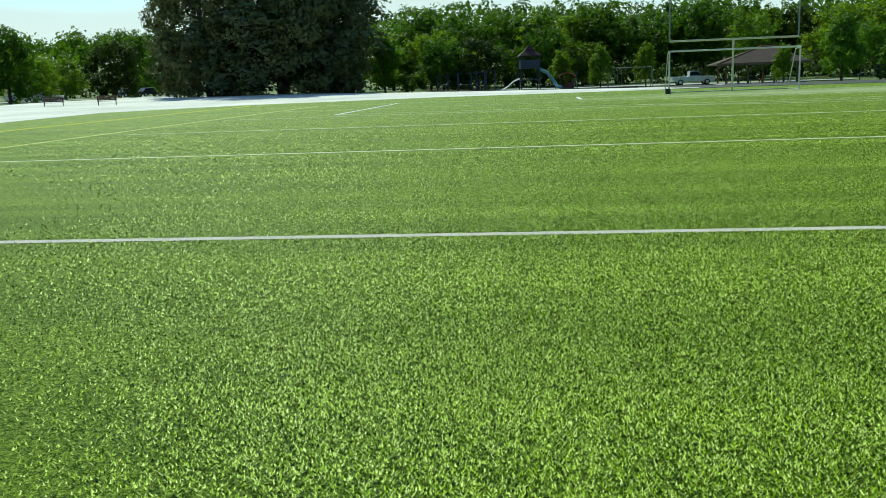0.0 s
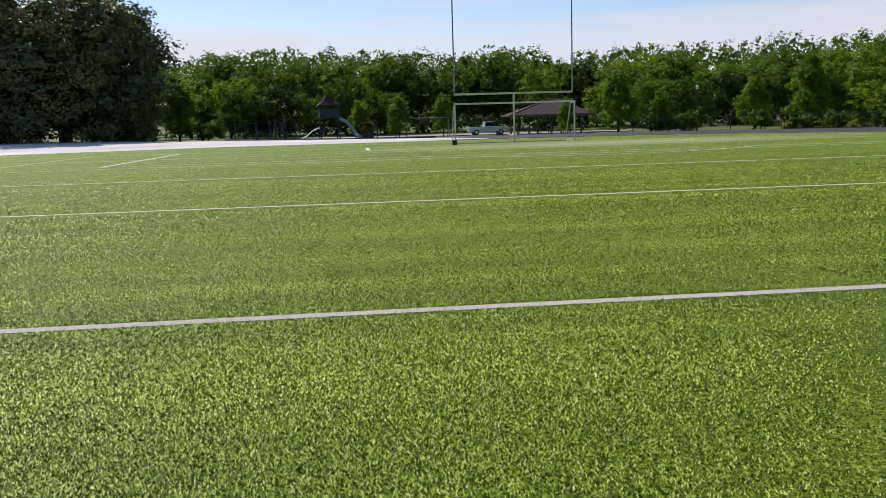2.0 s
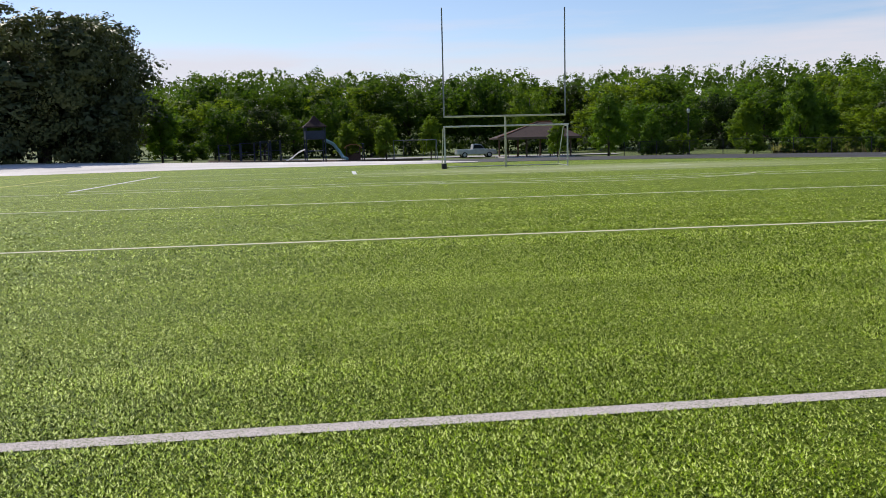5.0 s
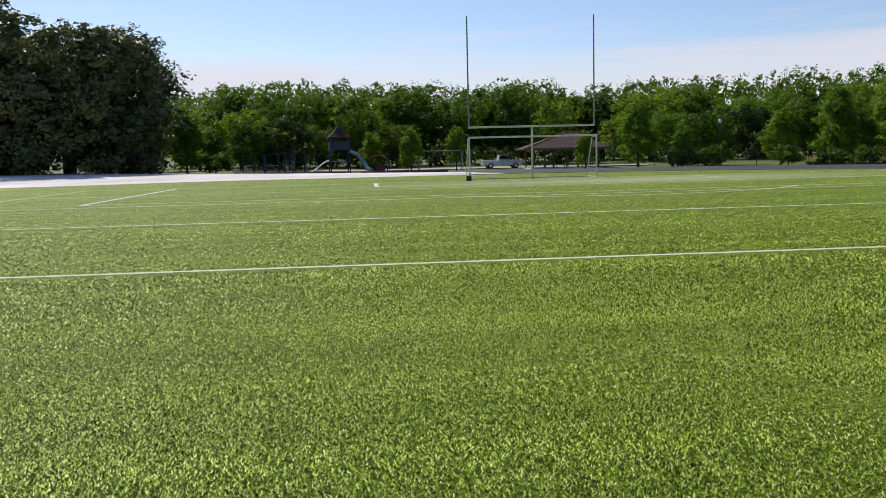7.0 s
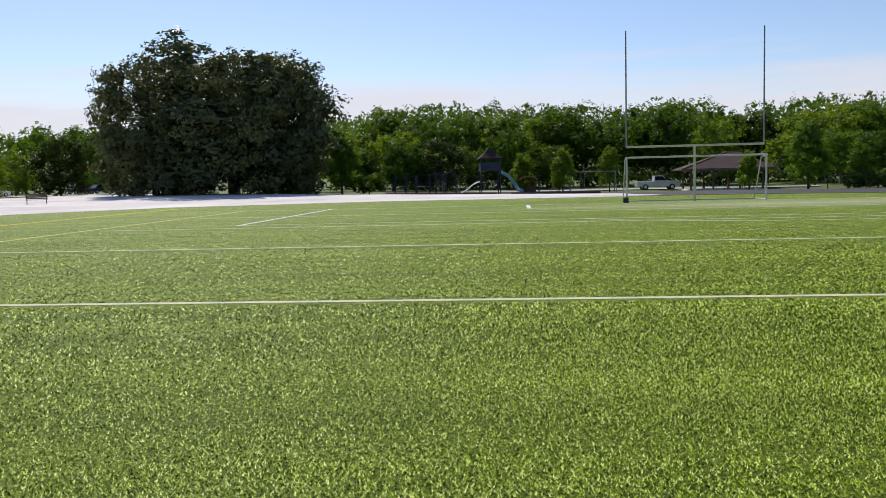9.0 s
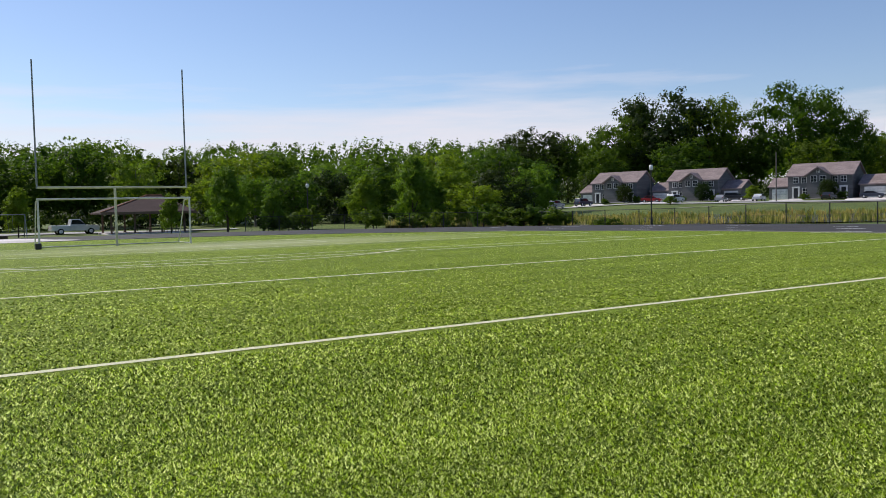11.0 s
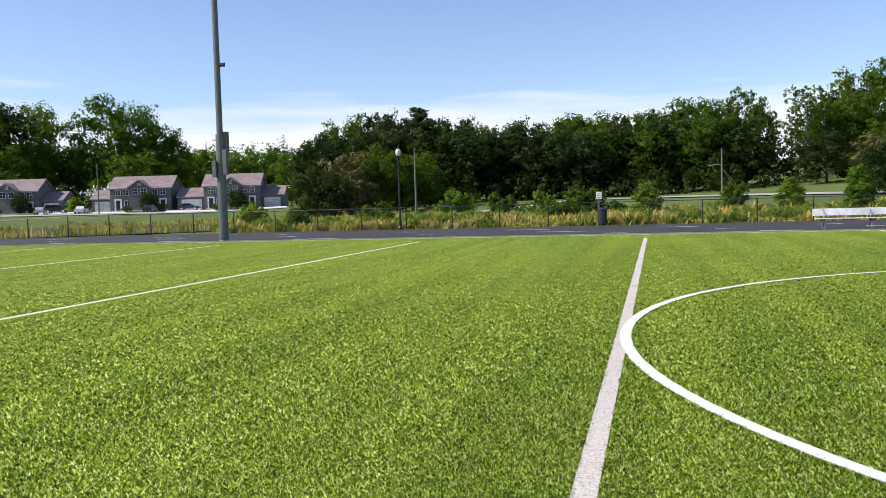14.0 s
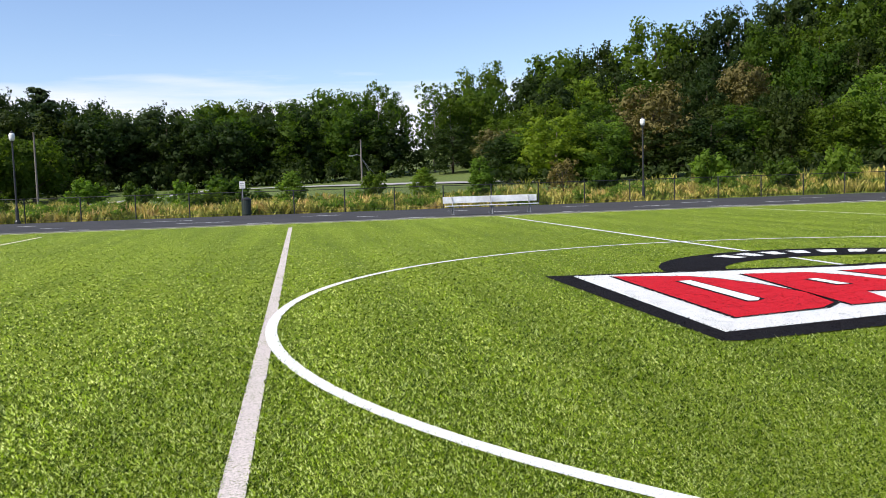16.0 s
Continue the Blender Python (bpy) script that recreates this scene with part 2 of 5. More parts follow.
BLADE_WHITE = make_blade("white_painted_blades", (0.55, 0.56, 0.52), (0.82, 0.82, 0.80), (0.88, 0.88, 0.86))
BLADE_FADED = make_blade("faded_painted_blades", (0.24, 0.25, 0.15), (0.60, 0.54, 0.50), (0.82, 0.76, 0.72))
BLADE_CREAM = make_blade("cream_painted_blades", (0.38, 0.42, 0.18), (0.72, 0.72, 0.46), (0.84, 0.82, 0.60))
BLADE_RED = make_blade("red_painted_blades", (0.30, 0.01, 0.015), (0.62, 0.02, 0.03), (0.72, 0.05, 0.06))
BLADE_BLACK = make_blade("black_painted_blades", (0.006, 0.006, 0.006), (0.016, 0.014, 0.015), (0.045, 0.04, 0.042))
POLE_STEEL = mottled("dull_pole_steel", (0.09, 0.10, 0.11), (0.16, 0.17, 0.18), 12.0, 0.8, 0.55, 0.2, 0.05, 0.002, 0.5)
WHITE_METAL = mottled("white_coated_steel", (0.50, 0.50, 0.46), (0.70, 0.70, 0.65), 20.0, 1.5, 0.45, 0.0, 0.05, 0.002, 0.5)
YELLOWED = mottled("cream_coated_steel", (0.48, 0.47, 0.33), (0.62, 0.60, 0.45), 20.0, 1.5, 0.45, 0.0, 0.05, 0.002, 0.5)
GALVANISED = mottled("galvanised_steel", (0.18, 0.19, 0.20), (0.30, 0.31, 0.32), 14.0, 1.2, 0.5, 0.35, 0.05, 0.002, 0.5)
ALUMINIUM = mottled("brushed_aluminium", (0.74, 0.74, 0.75), (0.86, 0.86, 0.87), 30.0, 2.0, 0.42, 0.1, 0.05, 0.002, 0.5)
BLACK_METAL = mottled("black_coated_steel", (0.012, 0.012, 0.013), (0.03, 0.03, 0.032), 25.0, 2.0, 0.5, 0.0, 0.1, 0.002, 0.5)
DARK_PLASTIC = mottled("dark_green_plastic", (0.012, 0.02, 0.016), (0.03, 0.042, 0.035), 15.0, 2.0, 0.5, 0.0, 0.1, 0.002, 0.4)
WHITE_PLASTIC = mottled("white_plastic", (0.72, 0.72, 0.70), (0.85, 0.85, 0.83), 15.0, 2.0, 0.4, 0.0, 0.05, 0.002, 0.4)
LAMP_GLASS = mottled("frosted_lamp_glass", (0.80, 0.80, 0.78), (0.9, 0.9, 0.88), 10.0, 2.0, 0.35, 0.0, 0.0, 0.0, 0.5)
SIDING = mottled("grey_siding", (0.115, 0.115, 0.12), (0.165, 0.165, 0.17), 3.0, 0.4, 0.75, 0, 0.2, 0.01, 0.3, (0.3, 0.3, 6))
BRICKWORK = mottled("brown_brickwork", (0.10, 0.06, 0.05), (0.22, 0.13, 0.10), 12.0, 0.8, 0.85, 0, 0.3, 0.01, 0.2)
SHINGLE = mottled("brown_shingles", (0.20, 0.14, 0.15), (0.34, 0.29, 0.27), 7.0, 0.5, 0.9, 0, 0.4, 0.02, 0.2, (1, 1, 3))
DARK_SHINGLE = mottled("maroon_shingles", (0.035, 0.020, 0.020), (0.080, 0.045, 0.043), 7.0, 0.5, 0.85, 0, 0.4, 0.02, 0.25, (1, 1, 3))
TRIM = mottled("white_trim", (0.68, 0.68, 0.66), (0.80, 0.80, 0.78), 10.0, 1.0, 0.6, 0, 0.05, 0.002, 0.4)
WINDOW = make_glass("dark_window_glass")
TIMBER = mottled("brown_timber", (0.10, 0.065, 0.045), (0.20, 0.14, 0.095), 10.0, 1.0, 0.8, 0, 0.3, 0.01, 0.3, (1, 1, 0.2))
POLE_WOOD = mottled("weathered_pole_wood", (0.13, 0.115, 0.10), (0.24, 0.215, 0.19), 10.0, 1.0, 0.9, 0, 0.3, 0.01, 0.2, (1, 1, 0.15))
NAVY = mottled("navy_steel", (0.02, 0.03, 0.06), (0.04, 0.055, 0.095), 8.0, 1.0, 0.5, 0, 0.1, 0.003, 0.4)
TEAL = mottled("teal_plastic", (0.25, 0.46, 0.52), (0.36, 0.58, 0.62), 8.0, 1.0, 0.4, 0, 0.05, 0.002, 0.4)
ORANGE = mottled("orange_plastic", (0.42, 0.16, 0.06), (0.55, 0.23, 0.09), 8.0, 1.0, 0.45, 0, 0.05, 0.002, 0.4)
TYRE = mottled("tyre_rubber", (0.012, 0.012, 0.012), (0.03, 0.03, 0.03), 20.0, 2.0, 0.85, 0, 0.2, 0.003, 0.3)
WATER = make_water()


def car_paint(name, colour):
    m = mottled(name, tuple(0.92 * v for v in colour), colour, 6.0, 0.7, 0.28, 0.1, 0.0, 0.0, 0.6)
    m.node_tree.nodes["Principled BSDF"].inputs["Coat Weight"].default_value = 0.5
    return m


# ---- mesh helpers ----
def mesh_of(name, verts, faces, mat):
    me = bpy.data.meshes.new(name)
    me.from_pydata([tuple(v) for v in verts], [], [tuple(f) for f in faces])
    me.materials.append(mat)
    me.update()
    return me


def place_part(name, me, parent=None, label="", at=None):
    ob = new(name, me)
    if parent is not None:
        ob.parent = parent
    if at is not None:
        ob.matrix_basis = at
    return tagged(ob, label)


def part(name, bm, mat, parent=None, label="", at=None, smooth=False):
    me = bpy.data.meshes.new(name)
    bm.normal_update()
    if smooth:
        for f in bm.faces:
            f.smooth = True
    bm.to_mesh(me)
    bm.free()
    me.materials.append(mat)
    return place_part(name, me, parent, label, at)


def box(bm, x0, x1, y0, y1, z0, z1, bevel=0.0):
    r = bmesh.ops.create_cube(bm, size=1, matrix=Matrix.LocRotScale(((x0 + x1) / 2, (y0 + y1) / 2, (z0 + z1) / 2), None,
                                                                   (abs(x1 - x0), abs(y1 - y0), abs(z1 - z0))))
    if bevel:
        edges = {e for v in r["verts"] for e in v.link_edges}
        bmesh.ops.bevel(bm, geom=list(edges), offset=bevel, segments=2, affect="EDGES", profile=0.6)
    return bm


def boxed(*a, bevel=0.0):
    return box(bmesh.new(), *a, bevel=bevel)


def tube(bm, points, radii, sides=8, caps=True):
    """A tapered tube along points."""
    rings = []
    pts = [Vector(p) for p in points]
    for i, p in enumerate(pts):
        way = (pts[min(i + 1, len(pts) - 1)] - pts[max(i - 1, 0)]).normalized()
        side = way.cross(Vector((0, 0, 1)))
        if side.length < 0.05:
            side = Vector((1, 0, 0))
        side.normalize()
        up = side.cross(way).normalized()
        r = radii[i] if isinstance(radii, (list, tuple)) else radii
        rings.append([bm.verts.new(p + r * (math.cos(a) * side + math.sin(a) * up))
                      for a in (2 * math.pi * k / sides for k in range(sides))])
    for a, b in zip(rings, rings[1:]):
        for k in range(sides):
            bm.faces.new((a[k], a[(k + 1) % sides], b[(k + 1) % sides], b[k]))
    if caps:
        bm.faces.new(rings[0][::-1])
        bm.faces.new(rings[-1])
    return bm


def tubed(points, radii, sides=8):
    bm = tube(bmesh.new(), points, radii, sides)
    bmesh.ops.recalc_face_normals(bm, faces=bm.faces)
    return bm


def turned(profile, sides=16):
    """A solid of revolution from (radius, height) pairs."""
    bm = bmesh.new()
    rings = [[bm.verts.new((r * math.cos(2 * math.pi * k / sides), r * math.sin(2 * math.pi * k / sides), z)) for k in range(sides)]
             for r, z in profile]
    for a, b in zip(rings, rings[1:]):
        for k in range(sides):
            bm.faces.new((a[k], a[(k + 1) % sides], b[(k + 1) % sides], b[k]))
    bm.faces.new(rings[0][::-1])
    bm.faces.new(rings[-1])
    return bm


def prism(bm, outline, z0, z1):
    """An upright prism over an outline of (x, y)."""
    low = [bm.verts.new((x, y, z0)) for x, y in outline]
    top = [bm.verts.new((x, y, z1)) for x, y in outline]
    n = len(outline)
    for k in range(n):
        bm.faces.new((low[k], low[(k + 1) % n], top[(k + 1) % n], top[k]))
    bm.faces.new(top)
    bm.faces.new(low[::-1])
    bmesh.ops.recalc_face_normals(bm, faces=bm.faces)
    return bm


def extruded(outline, y0, y1):
    """A solid from an (x, z) outline, drawn along y."""
    bm = bmesh.new()
    a = [bm.verts.new((x, y0, z)) for x, z in outline]
    b = [bm.verts.new((x, y1, z)) for x, z in outline]
    n = len(outline)
    for k in range(n):
        bm.faces.new((a[k], a[(k + 1) % n], b[(k + 1) % n], b[k]))
    bm.faces.new(a[::-1])
    bm.faces.new(b)
    bmesh.ops.recalc_face_normals(bm, faces=bm.faces)
    return bm


def empty(name, m, label, category, group=""):
    ob = new(name)
    ob.empty_display_size = 0.3
    ob.matrix_basis = m
    return tagged(ob, label, category, group)


# ---- lie of the land ----
HUB = (-9.5, 8.8)
LAND_BEARINGS = np.array([-180, -60, -20, 0, 20, 35, 45, 60, 72, 90, 105, 120, 150, 180.0])
LAND_RANGES = np.array([0, 60, 110, 200, 300, 500, 1000.0])
LAND = np.array([
    [0, 0, 0, 0, 0, 5, 10],
    [0, 0, .4, .6, 1, 3, 10],
    [0, 0, .3, .5, 3, 20, 35],
    [0, 0, -.6, 0, 5, 28, 40],
    [0, 0, -.6, 0, 5, 25, 38],
    [0, 0, -.5, .5, 4, 20, 32],
    [0, 0, -.4, 2.0, 3, 10, 22],
    [0, 0, -.4, 2.1, 3, 8, 20],
    [0, 0, 1.2, 2.6, 4, 8, 20],
    [0, 0, 1.5, 3, 7, 13, 25],
    [0, 0, 1.8, 8, 18, 28, 35],
    [0, .3, 1.9, 16, 36, 50, 55],
    [0, .4, 2.4, 24, 46, 60, 60],
    [0, 0, 0, 0, 0, 5, 10]])
POND = (76.5, 74.5, 42.0, 28.0, radians(-52))


def inside_pond(x, y):
    u, v = x - POND[0], y - POND[1]
    c, s = math.cos(POND[4]), math.sin(POND[4])
    a, b = (u * c + v * s) / POND[2], (-u * s + v * c) / POND[3]
    return math.hypot(a, b)


def land(x, y):
    """Height of the ground."""
    u, v = x - HUB[0], y - HUB[1]
    d, b = math.hypot(u, v), math.degrees(math.atan2(u, v))
    col = [np.interp(b, LAND_BEARINGS, LAND[:, k]) for k in range(LAND.shape[1])]
    z = float(np.interp(d, LAND_RANGES, col))
    z += 0.12 * max(0, min(1, (d - 75) / 40)) * noise.noise((x * 0.05, y * 0.05, 0.3))
    out = max(x - 43.0, y - 72.0, -x - 45.0, 0.0)
    z *= min(1.0, out / 14.0)
    p = inside_pond(x, y)
    if p < 1.5:
        z = z + (-0.9 - z) * max(0, min(1, (1.5 - p) / 0.6))
    return z


def at_bearing(bearing, d):
    """The point of the plan at a bearing (from +y towards +x) and a distance from the hub."""
    return HUB[0] + d * math.sin(radians(bearing)), HUB[1] + d * math.cos(radians(bearing))


# ---- ground, field, track ----
def build_ground():
    near = np.linspace(-180, 260, 111)
    axis = np.concatenate([[-3500, -1800, -1000, -600, -400, -280, -220], near, [300, 360, 440, 560, 720, 1000, 1800, 3500]])
    n = len(axis)
    verts = [(x, y, land(x, y) - 0.05) for y in axis for x in axis]
    faces = [(j * n + i, j * n + i + 1, (j + 1) * n + i + 1, (j + 1) * n + i) for j in range(n - 1) for i in range(n - 1)]
    me = mesh_of("ground", verts, faces, MEADOW)
    for poly in me.polygons:
        poly.use_smooth = True
    tagged(new("ground", me), "uneven park grass that rises to wooded hills", "ground", kind="structure")


def edge_path(off):
    """The oval edge of the field, off metres outside the turf: right straight, then round the end."""
    pts = [(28.2 + off, -70), (28.2 + off, -30), (28.2 + off, 0), (28.2 + off, 30)]
    for k in range(0, 13):
        a = radians(90 * k / 12)
        pts.append((-2 + (30.2 + off) * math.cos(a), 36 + (33 + off) * math.sin(a)))
    return pts


def build_field():
    outline = edge_path(0) + [(-20, 70), (-34, 66), (-41, 58), (-38.5, 40), (-36, 10), (-36, -70)]
    bm = bmesh.new()
    bm.faces.new([bm.verts.new((x, y, 0.0)) for x, y in outline])
    bmesh.ops.triangulate(bm, faces=bm.faces)
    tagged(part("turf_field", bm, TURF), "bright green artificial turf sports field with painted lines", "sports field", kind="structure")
    # asphalt track round the right side and the end
    a, b = edge_path(0.25), edge_path(14.5)
    bm = bmesh.new()
    va, vb = [bm.verts.new((x, y, -0.012)) for x, y in a], [bm.verts.new((x, y, -0.012)) for x, y in b]
    for k in range(len(a) - 1):
        bm.faces.new((va[k], va[k + 1], vb[k + 1], vb[k]))
    bmesh.ops.recalc_face_normals(bm, faces=bm.faces)
    tagged(part("running_track", bm, ASPHALT), "dark grey asphalt track round the field", "track", kind="structure")
    # concrete kerb between turf and track
    bm = bmesh.new()
    for (x0, y0), (x1, y1), (x2, y2), (x3, y3) in zip(a[:-1], a[1:], edge_path(0.0)[1:], edge_path(0.0)[:-1]):
        quad = [(x0, y0), (x1, y1), (x2, y2), (x3, y3)]
        prism(bm, quad, -0.05, 0.035)
    tagged(part("kerb", bm, KERB), "grey concrete kerb along the turf edge", "kerb", kind="structure")
    # pale paved plaza beyond the left side
    inner = [(-36.2, -70), (-36.2, 10), (-38.7, 40), (-41.2, 58), (-34.1, 66.3), (-20, 70.3), (-2, 69.4), (1, 71)]
    outer = [(-58, -70), (-60, 10), (-62, 60), (-68, 90), (-70, 124), (-40, 104), (-18, 86), (-1, 78)]
    bm = bmesh.new()
    rows = []
    for k in range(len(inner) - 1):
        for q in range(6 if k < len(inner) - 2 else 7):
            f = q / 6
            a = Vector(inner[k]).lerp(Vector(inner[k + 1]), f)
            b = Vector(outer[k]).lerp(Vector(outer[k + 1]), f)
            row = []
            for n in range(13):
                p = a.lerp(b, n / 12)
                lift = 0.012 + 0.2 * max(0, min(1, max(p.y - 76, -p.x - 48) / 12))
                row.append(bm.verts.new((p.x, p.y, max(-0.02, land(p.x, p.y)) + lift - (0.015 if n == 0 else 0))))
            rows.append(row)
    for a, b in zip(rows, rows[1:]):
        for n in range(12):
            bm.faces.new((a[n], a[n + 1], b[n + 1], b[n]))
    bmesh.ops.recalc_face_normals(bm, faces=bm.faces)
    ob = part("plaza", bm, CONCRETE)
    if ob.data.polygons[0].normal.z < 0:
        ob.data.flip_normals()
    tagged(ob, "wide pale concrete paving beside the field", "paving", kind="structure")


def strip(name, points, width, mat, label, z=0.006, closed=False):
    """A painted line along points, laid on the turf."""
    pts = [Vector((x, y, 0)) for x, y in points]
    n = len(pts)
    rows = []
    for i, p in enumerate(pts):
        a = pts[(i - 1) % n] if closed or i else p
        b = pts[(i + 1) % n] if closed or i < n - 1 else p
        way = (b - a).normalized()
        side = Vector((-way.y, way.x, 0)) * width / 2
        rows.append((p + side, p - side))
    verts = [(v.x, v.y, z) for r in rows for v in r]
    faces = [(2 * i, 2 * i + 1, 2 * ((i + 1) % n) + 1, 2 * ((i + 1) % n)) for i in range(n if closed else n - 1)]
    faces = [f[::-1] for f in faces]
    ob = new(name, mesh_of(name, verts, faces, mat))
    if ob.data.polygons[0].normal.z < 0:
        ob.data.flip_normals()
    return tagged(ob, label, "painted line", "lines painted on the turf", "structure")


CIRCLE = 9.11   # radius of the centre circle


def build_lines():
    white, faded = "crisp white line painted on green turf", "worn pinkish-grey yard line on green turf"
    yard = 9.144
    for k, (mat, lab) in {1: (FADED_PAINT, faded), 2: (YELLOWISH, "pale cream yard line on green turf"), 3: (FAINT_PAINT, "faint yard line on green turf"),
                          4: (FAINT_PAINT, "faint yard line on green turf"), 5: (FAINT_PAINT, "faint yard line on green turf")}.items():
        strip("yard_line", [(-24.38, k * yard), (-8, k * yard), (8, k * yard), (24.38, k * yard)], 0.14 if k == 1 else 0.15, mat, lab, 0.005)
    strip("yard_line", [(-24.38, -11.0), (26.6, -11.0)], 0.115, FAINT_PAINT, "faint yard line on green turf", 0.005)
    strip("halfway_line", [(-27.43, 0), (27.7, 0)], 0.12, WHITE_PAINT, white, 0.006)
    strip("centre_circle", [(0.21 + CIRCLE * math.cos(2 * math.pi * k / 128), CIRCLE * math.sin(2 * math.pi * k / 128)) for k in range(128)],
          0.125, WHITE_PAINT, "white centre circle painted on green turf", 0.009, True)
    end = 54.864
    strip("touchline", [(-25.2, -60), (-25.2, 0), (-25.2, end)], 0.2, PALE_YELLOW, "pale yellow line along the side of the turf", 0.007)
    strip("touchline", [(27.6, -60), (27.6, 0), (27.6, 34)], 0.14, FAINT_PAINT, "pale line along the side of the turf", 0.007)
    strip("sideline", [(-32.0, -60), (-32.0, 20), (-32.0, 62)], 0.32, YELLOW_PAINT, "yellow line along the side of the turf", 0.007)
    strip("goal_line", [(-25.2, end), (0, end), (25, end)], 0.14, FAINT_PAINT, "pale goal line on green turf", 0.007)
    strip("penalty_line", [(-20.12, 38.40), (20.12, 38.40)], 0.14, FAINT_PAINT, "pale front line of the penalty area", 0.008)
    strip("penalty_line", [(-20.12, 38.34), (-20.12, end - 0.06)], 0.22, WHITE_PAINT, "white side line of the penalty area", 0.010)
    strip("penalty_line", [(20.12, 38.46), (20.12, end - 0.06)], 0.13, FAINT_PAINT, "pale side line of the penalty area", 0.007)
    strip("goal_area_line", [(-9.144, 49.38), (-9.144, end - 0.06)], 0.22, WHITE_PAINT, "white side line of the goal area", 0.010)
    strip("goal_area_line", [(-9.05, 49.38), (9.144, 49.38)], 0.13, FAINT_PAINT, "pale front line of the goal area", 0.008)
    strip("goal_area_line", [(9.144, 49.44), (9.144, end - 0.06)], 0.13, FAINT_PAINT, "pale side line of the goal area", 0.007)
    a0 = math.asin(7.313 / 9.15)
    strip("penalty_arc", [(9.15 * math.sin(a0 * (k / 16 - 1)), 43.9 - 9.15 * math.cos(a0 * (k / 16 - 1))) for k in range(33)], 0.15,
          YELLOWISH, "pale arc in front of the penalty area", 0.010)


YELLOWISH = paint_on_turf("cream_turf_paint", (0.82, 0.80, 0.55), (0.4, 0.44, 0.2), 0.0)
build_ground()
build_field()
build_lines()



# ---- trees ----
rng = np.random.default_rng(7)


def unit(v):
    return v / (np.linalg.norm(v, axis=1, keepdims=True) + 1e-9)


def leaf_cards(centres, normals, size, r):
    """Pointed leaves, each of its own turn: three corners for each."""
    n = len(centres)
    nrm = unit(normals + r.normal(0, 0.42, (n, 3)))
    u = unit(np.cross(nrm, r.normal(0, 1, (n, 3))))
    v = np.cross(nrm, u)
    s = size * r.uniform(0.55, 1.35, (n, 1))
    return np.stack([centres - u * s * 0.85 - v * s * 0.45, centres + u * s * 0.85 - v * s * 0.45, centres + v * s * 0.85], 1).reshape(-1, 3)


def crown_mesh(name, lobes, leaves, size, mat, seed, core=0.6, clumps=13):
    """A crown of lobes (x, y, z, rx, rz): each bears clumps of leaves on its shell round a heart of dense twigs and leaves."""
    r = np.random.default_rng(seed)
    area = np.array([l[3] * l[3] + 2 * l[3] * l[4] for l in lobes])
    verts, shade, faces, at = [], [], [], 0
    for (x, y, z, rx, rz), a in zip(lobes, area / area.sum()):
        n = max(14, int(leaves * a))
        k = max(3, min(clumps, n // 9))
        ways = r.normal(0, 1, (k, 3)) + np.array([0, 0, 0.25])
        ways = unit(ways)
        seat = ways * r.uniform(0.62, 1.0, (k, 1))
        pick = r.integers(k, size=n)
        off = unit(r.normal(0, 1, (n, 3))) * r.uniform(0.12, 0.36, (n, 1))
        c = (seat[pick] + off) * np.array([rx, rx, rz])
        out = unit(0.9 * unit(seat[pick] + off) + 0.75 * unit(off) + np.array([0, 0, 0.12]))
        v = leaf_cards(c + np.array([x, y, z]), out, size, r)
        verts.append(v)
        shade.append(np.repeat(unit(out + r.normal(0, 0.10, (n, 3))), 3, 0))
        faces.extend((np.arange(3 * n).reshape(n, 3) + at).tolist())
        at += 3 * n
        if core:
            k = max(8, n // 5)
            way = unit(r.normal(0, 1, (k, 3)))
            c = way * r.uniform(0.1, 0.62, (k, 1)) * np.array([rx, rx, rz]) + np.array([x, y, z])
            verts.append(leaf_cards(c, way, size * 1.9, r))
            shade.append(np.repeat(way, 3, 0))
            faces.extend((np.arange(3 * k).reshape(k, 3) + at).tolist())
            at += 3 * k
    me = mesh_of(name, np.concatenate(verts), faces, mat)
    me.polygons.foreach_set("use_smooth", np.ones(len(me.polygons), bool))
    me.normals_split_custom_set_from_vertices(np.concatenate(shade).tolist())
    return me


def round_lobes(height, width, trunk, count, seed, lobe=0.30, cone=0.0, flat=0.85):
    """Lobes spread through an egg-shaped crown."""
    r = np.random.default_rng(seed)
    mid, half = (height + trunk) / 2, (height - trunk) / 2
    lobes = [(0, 0, mid, width * 0.30, half * 0.62)]
    for k in range(count):
        u = -0.82 + 1.62 * (k + 0.5) / count
        ring = math.sqrt(max(0.05, 1 - u * u)) * (1 - cone * max(0, (u + 0.6)))
        a = k * 2.4 + r.uniform(-0.5, 0.5)
        reach = width / 2 * ring * r.uniform(0.55, 0.86)
        s = width * lobe * r.uniform(0.62, 1.12) * (1 - 0.45 * cone * (u + 1) / 2)
        lobes.append((reach * math.cos(a), reach * math.sin(a), mid + u * half * 0.88 + r.uniform(-.03, .03) * height, s, s * flat))
    return lobes


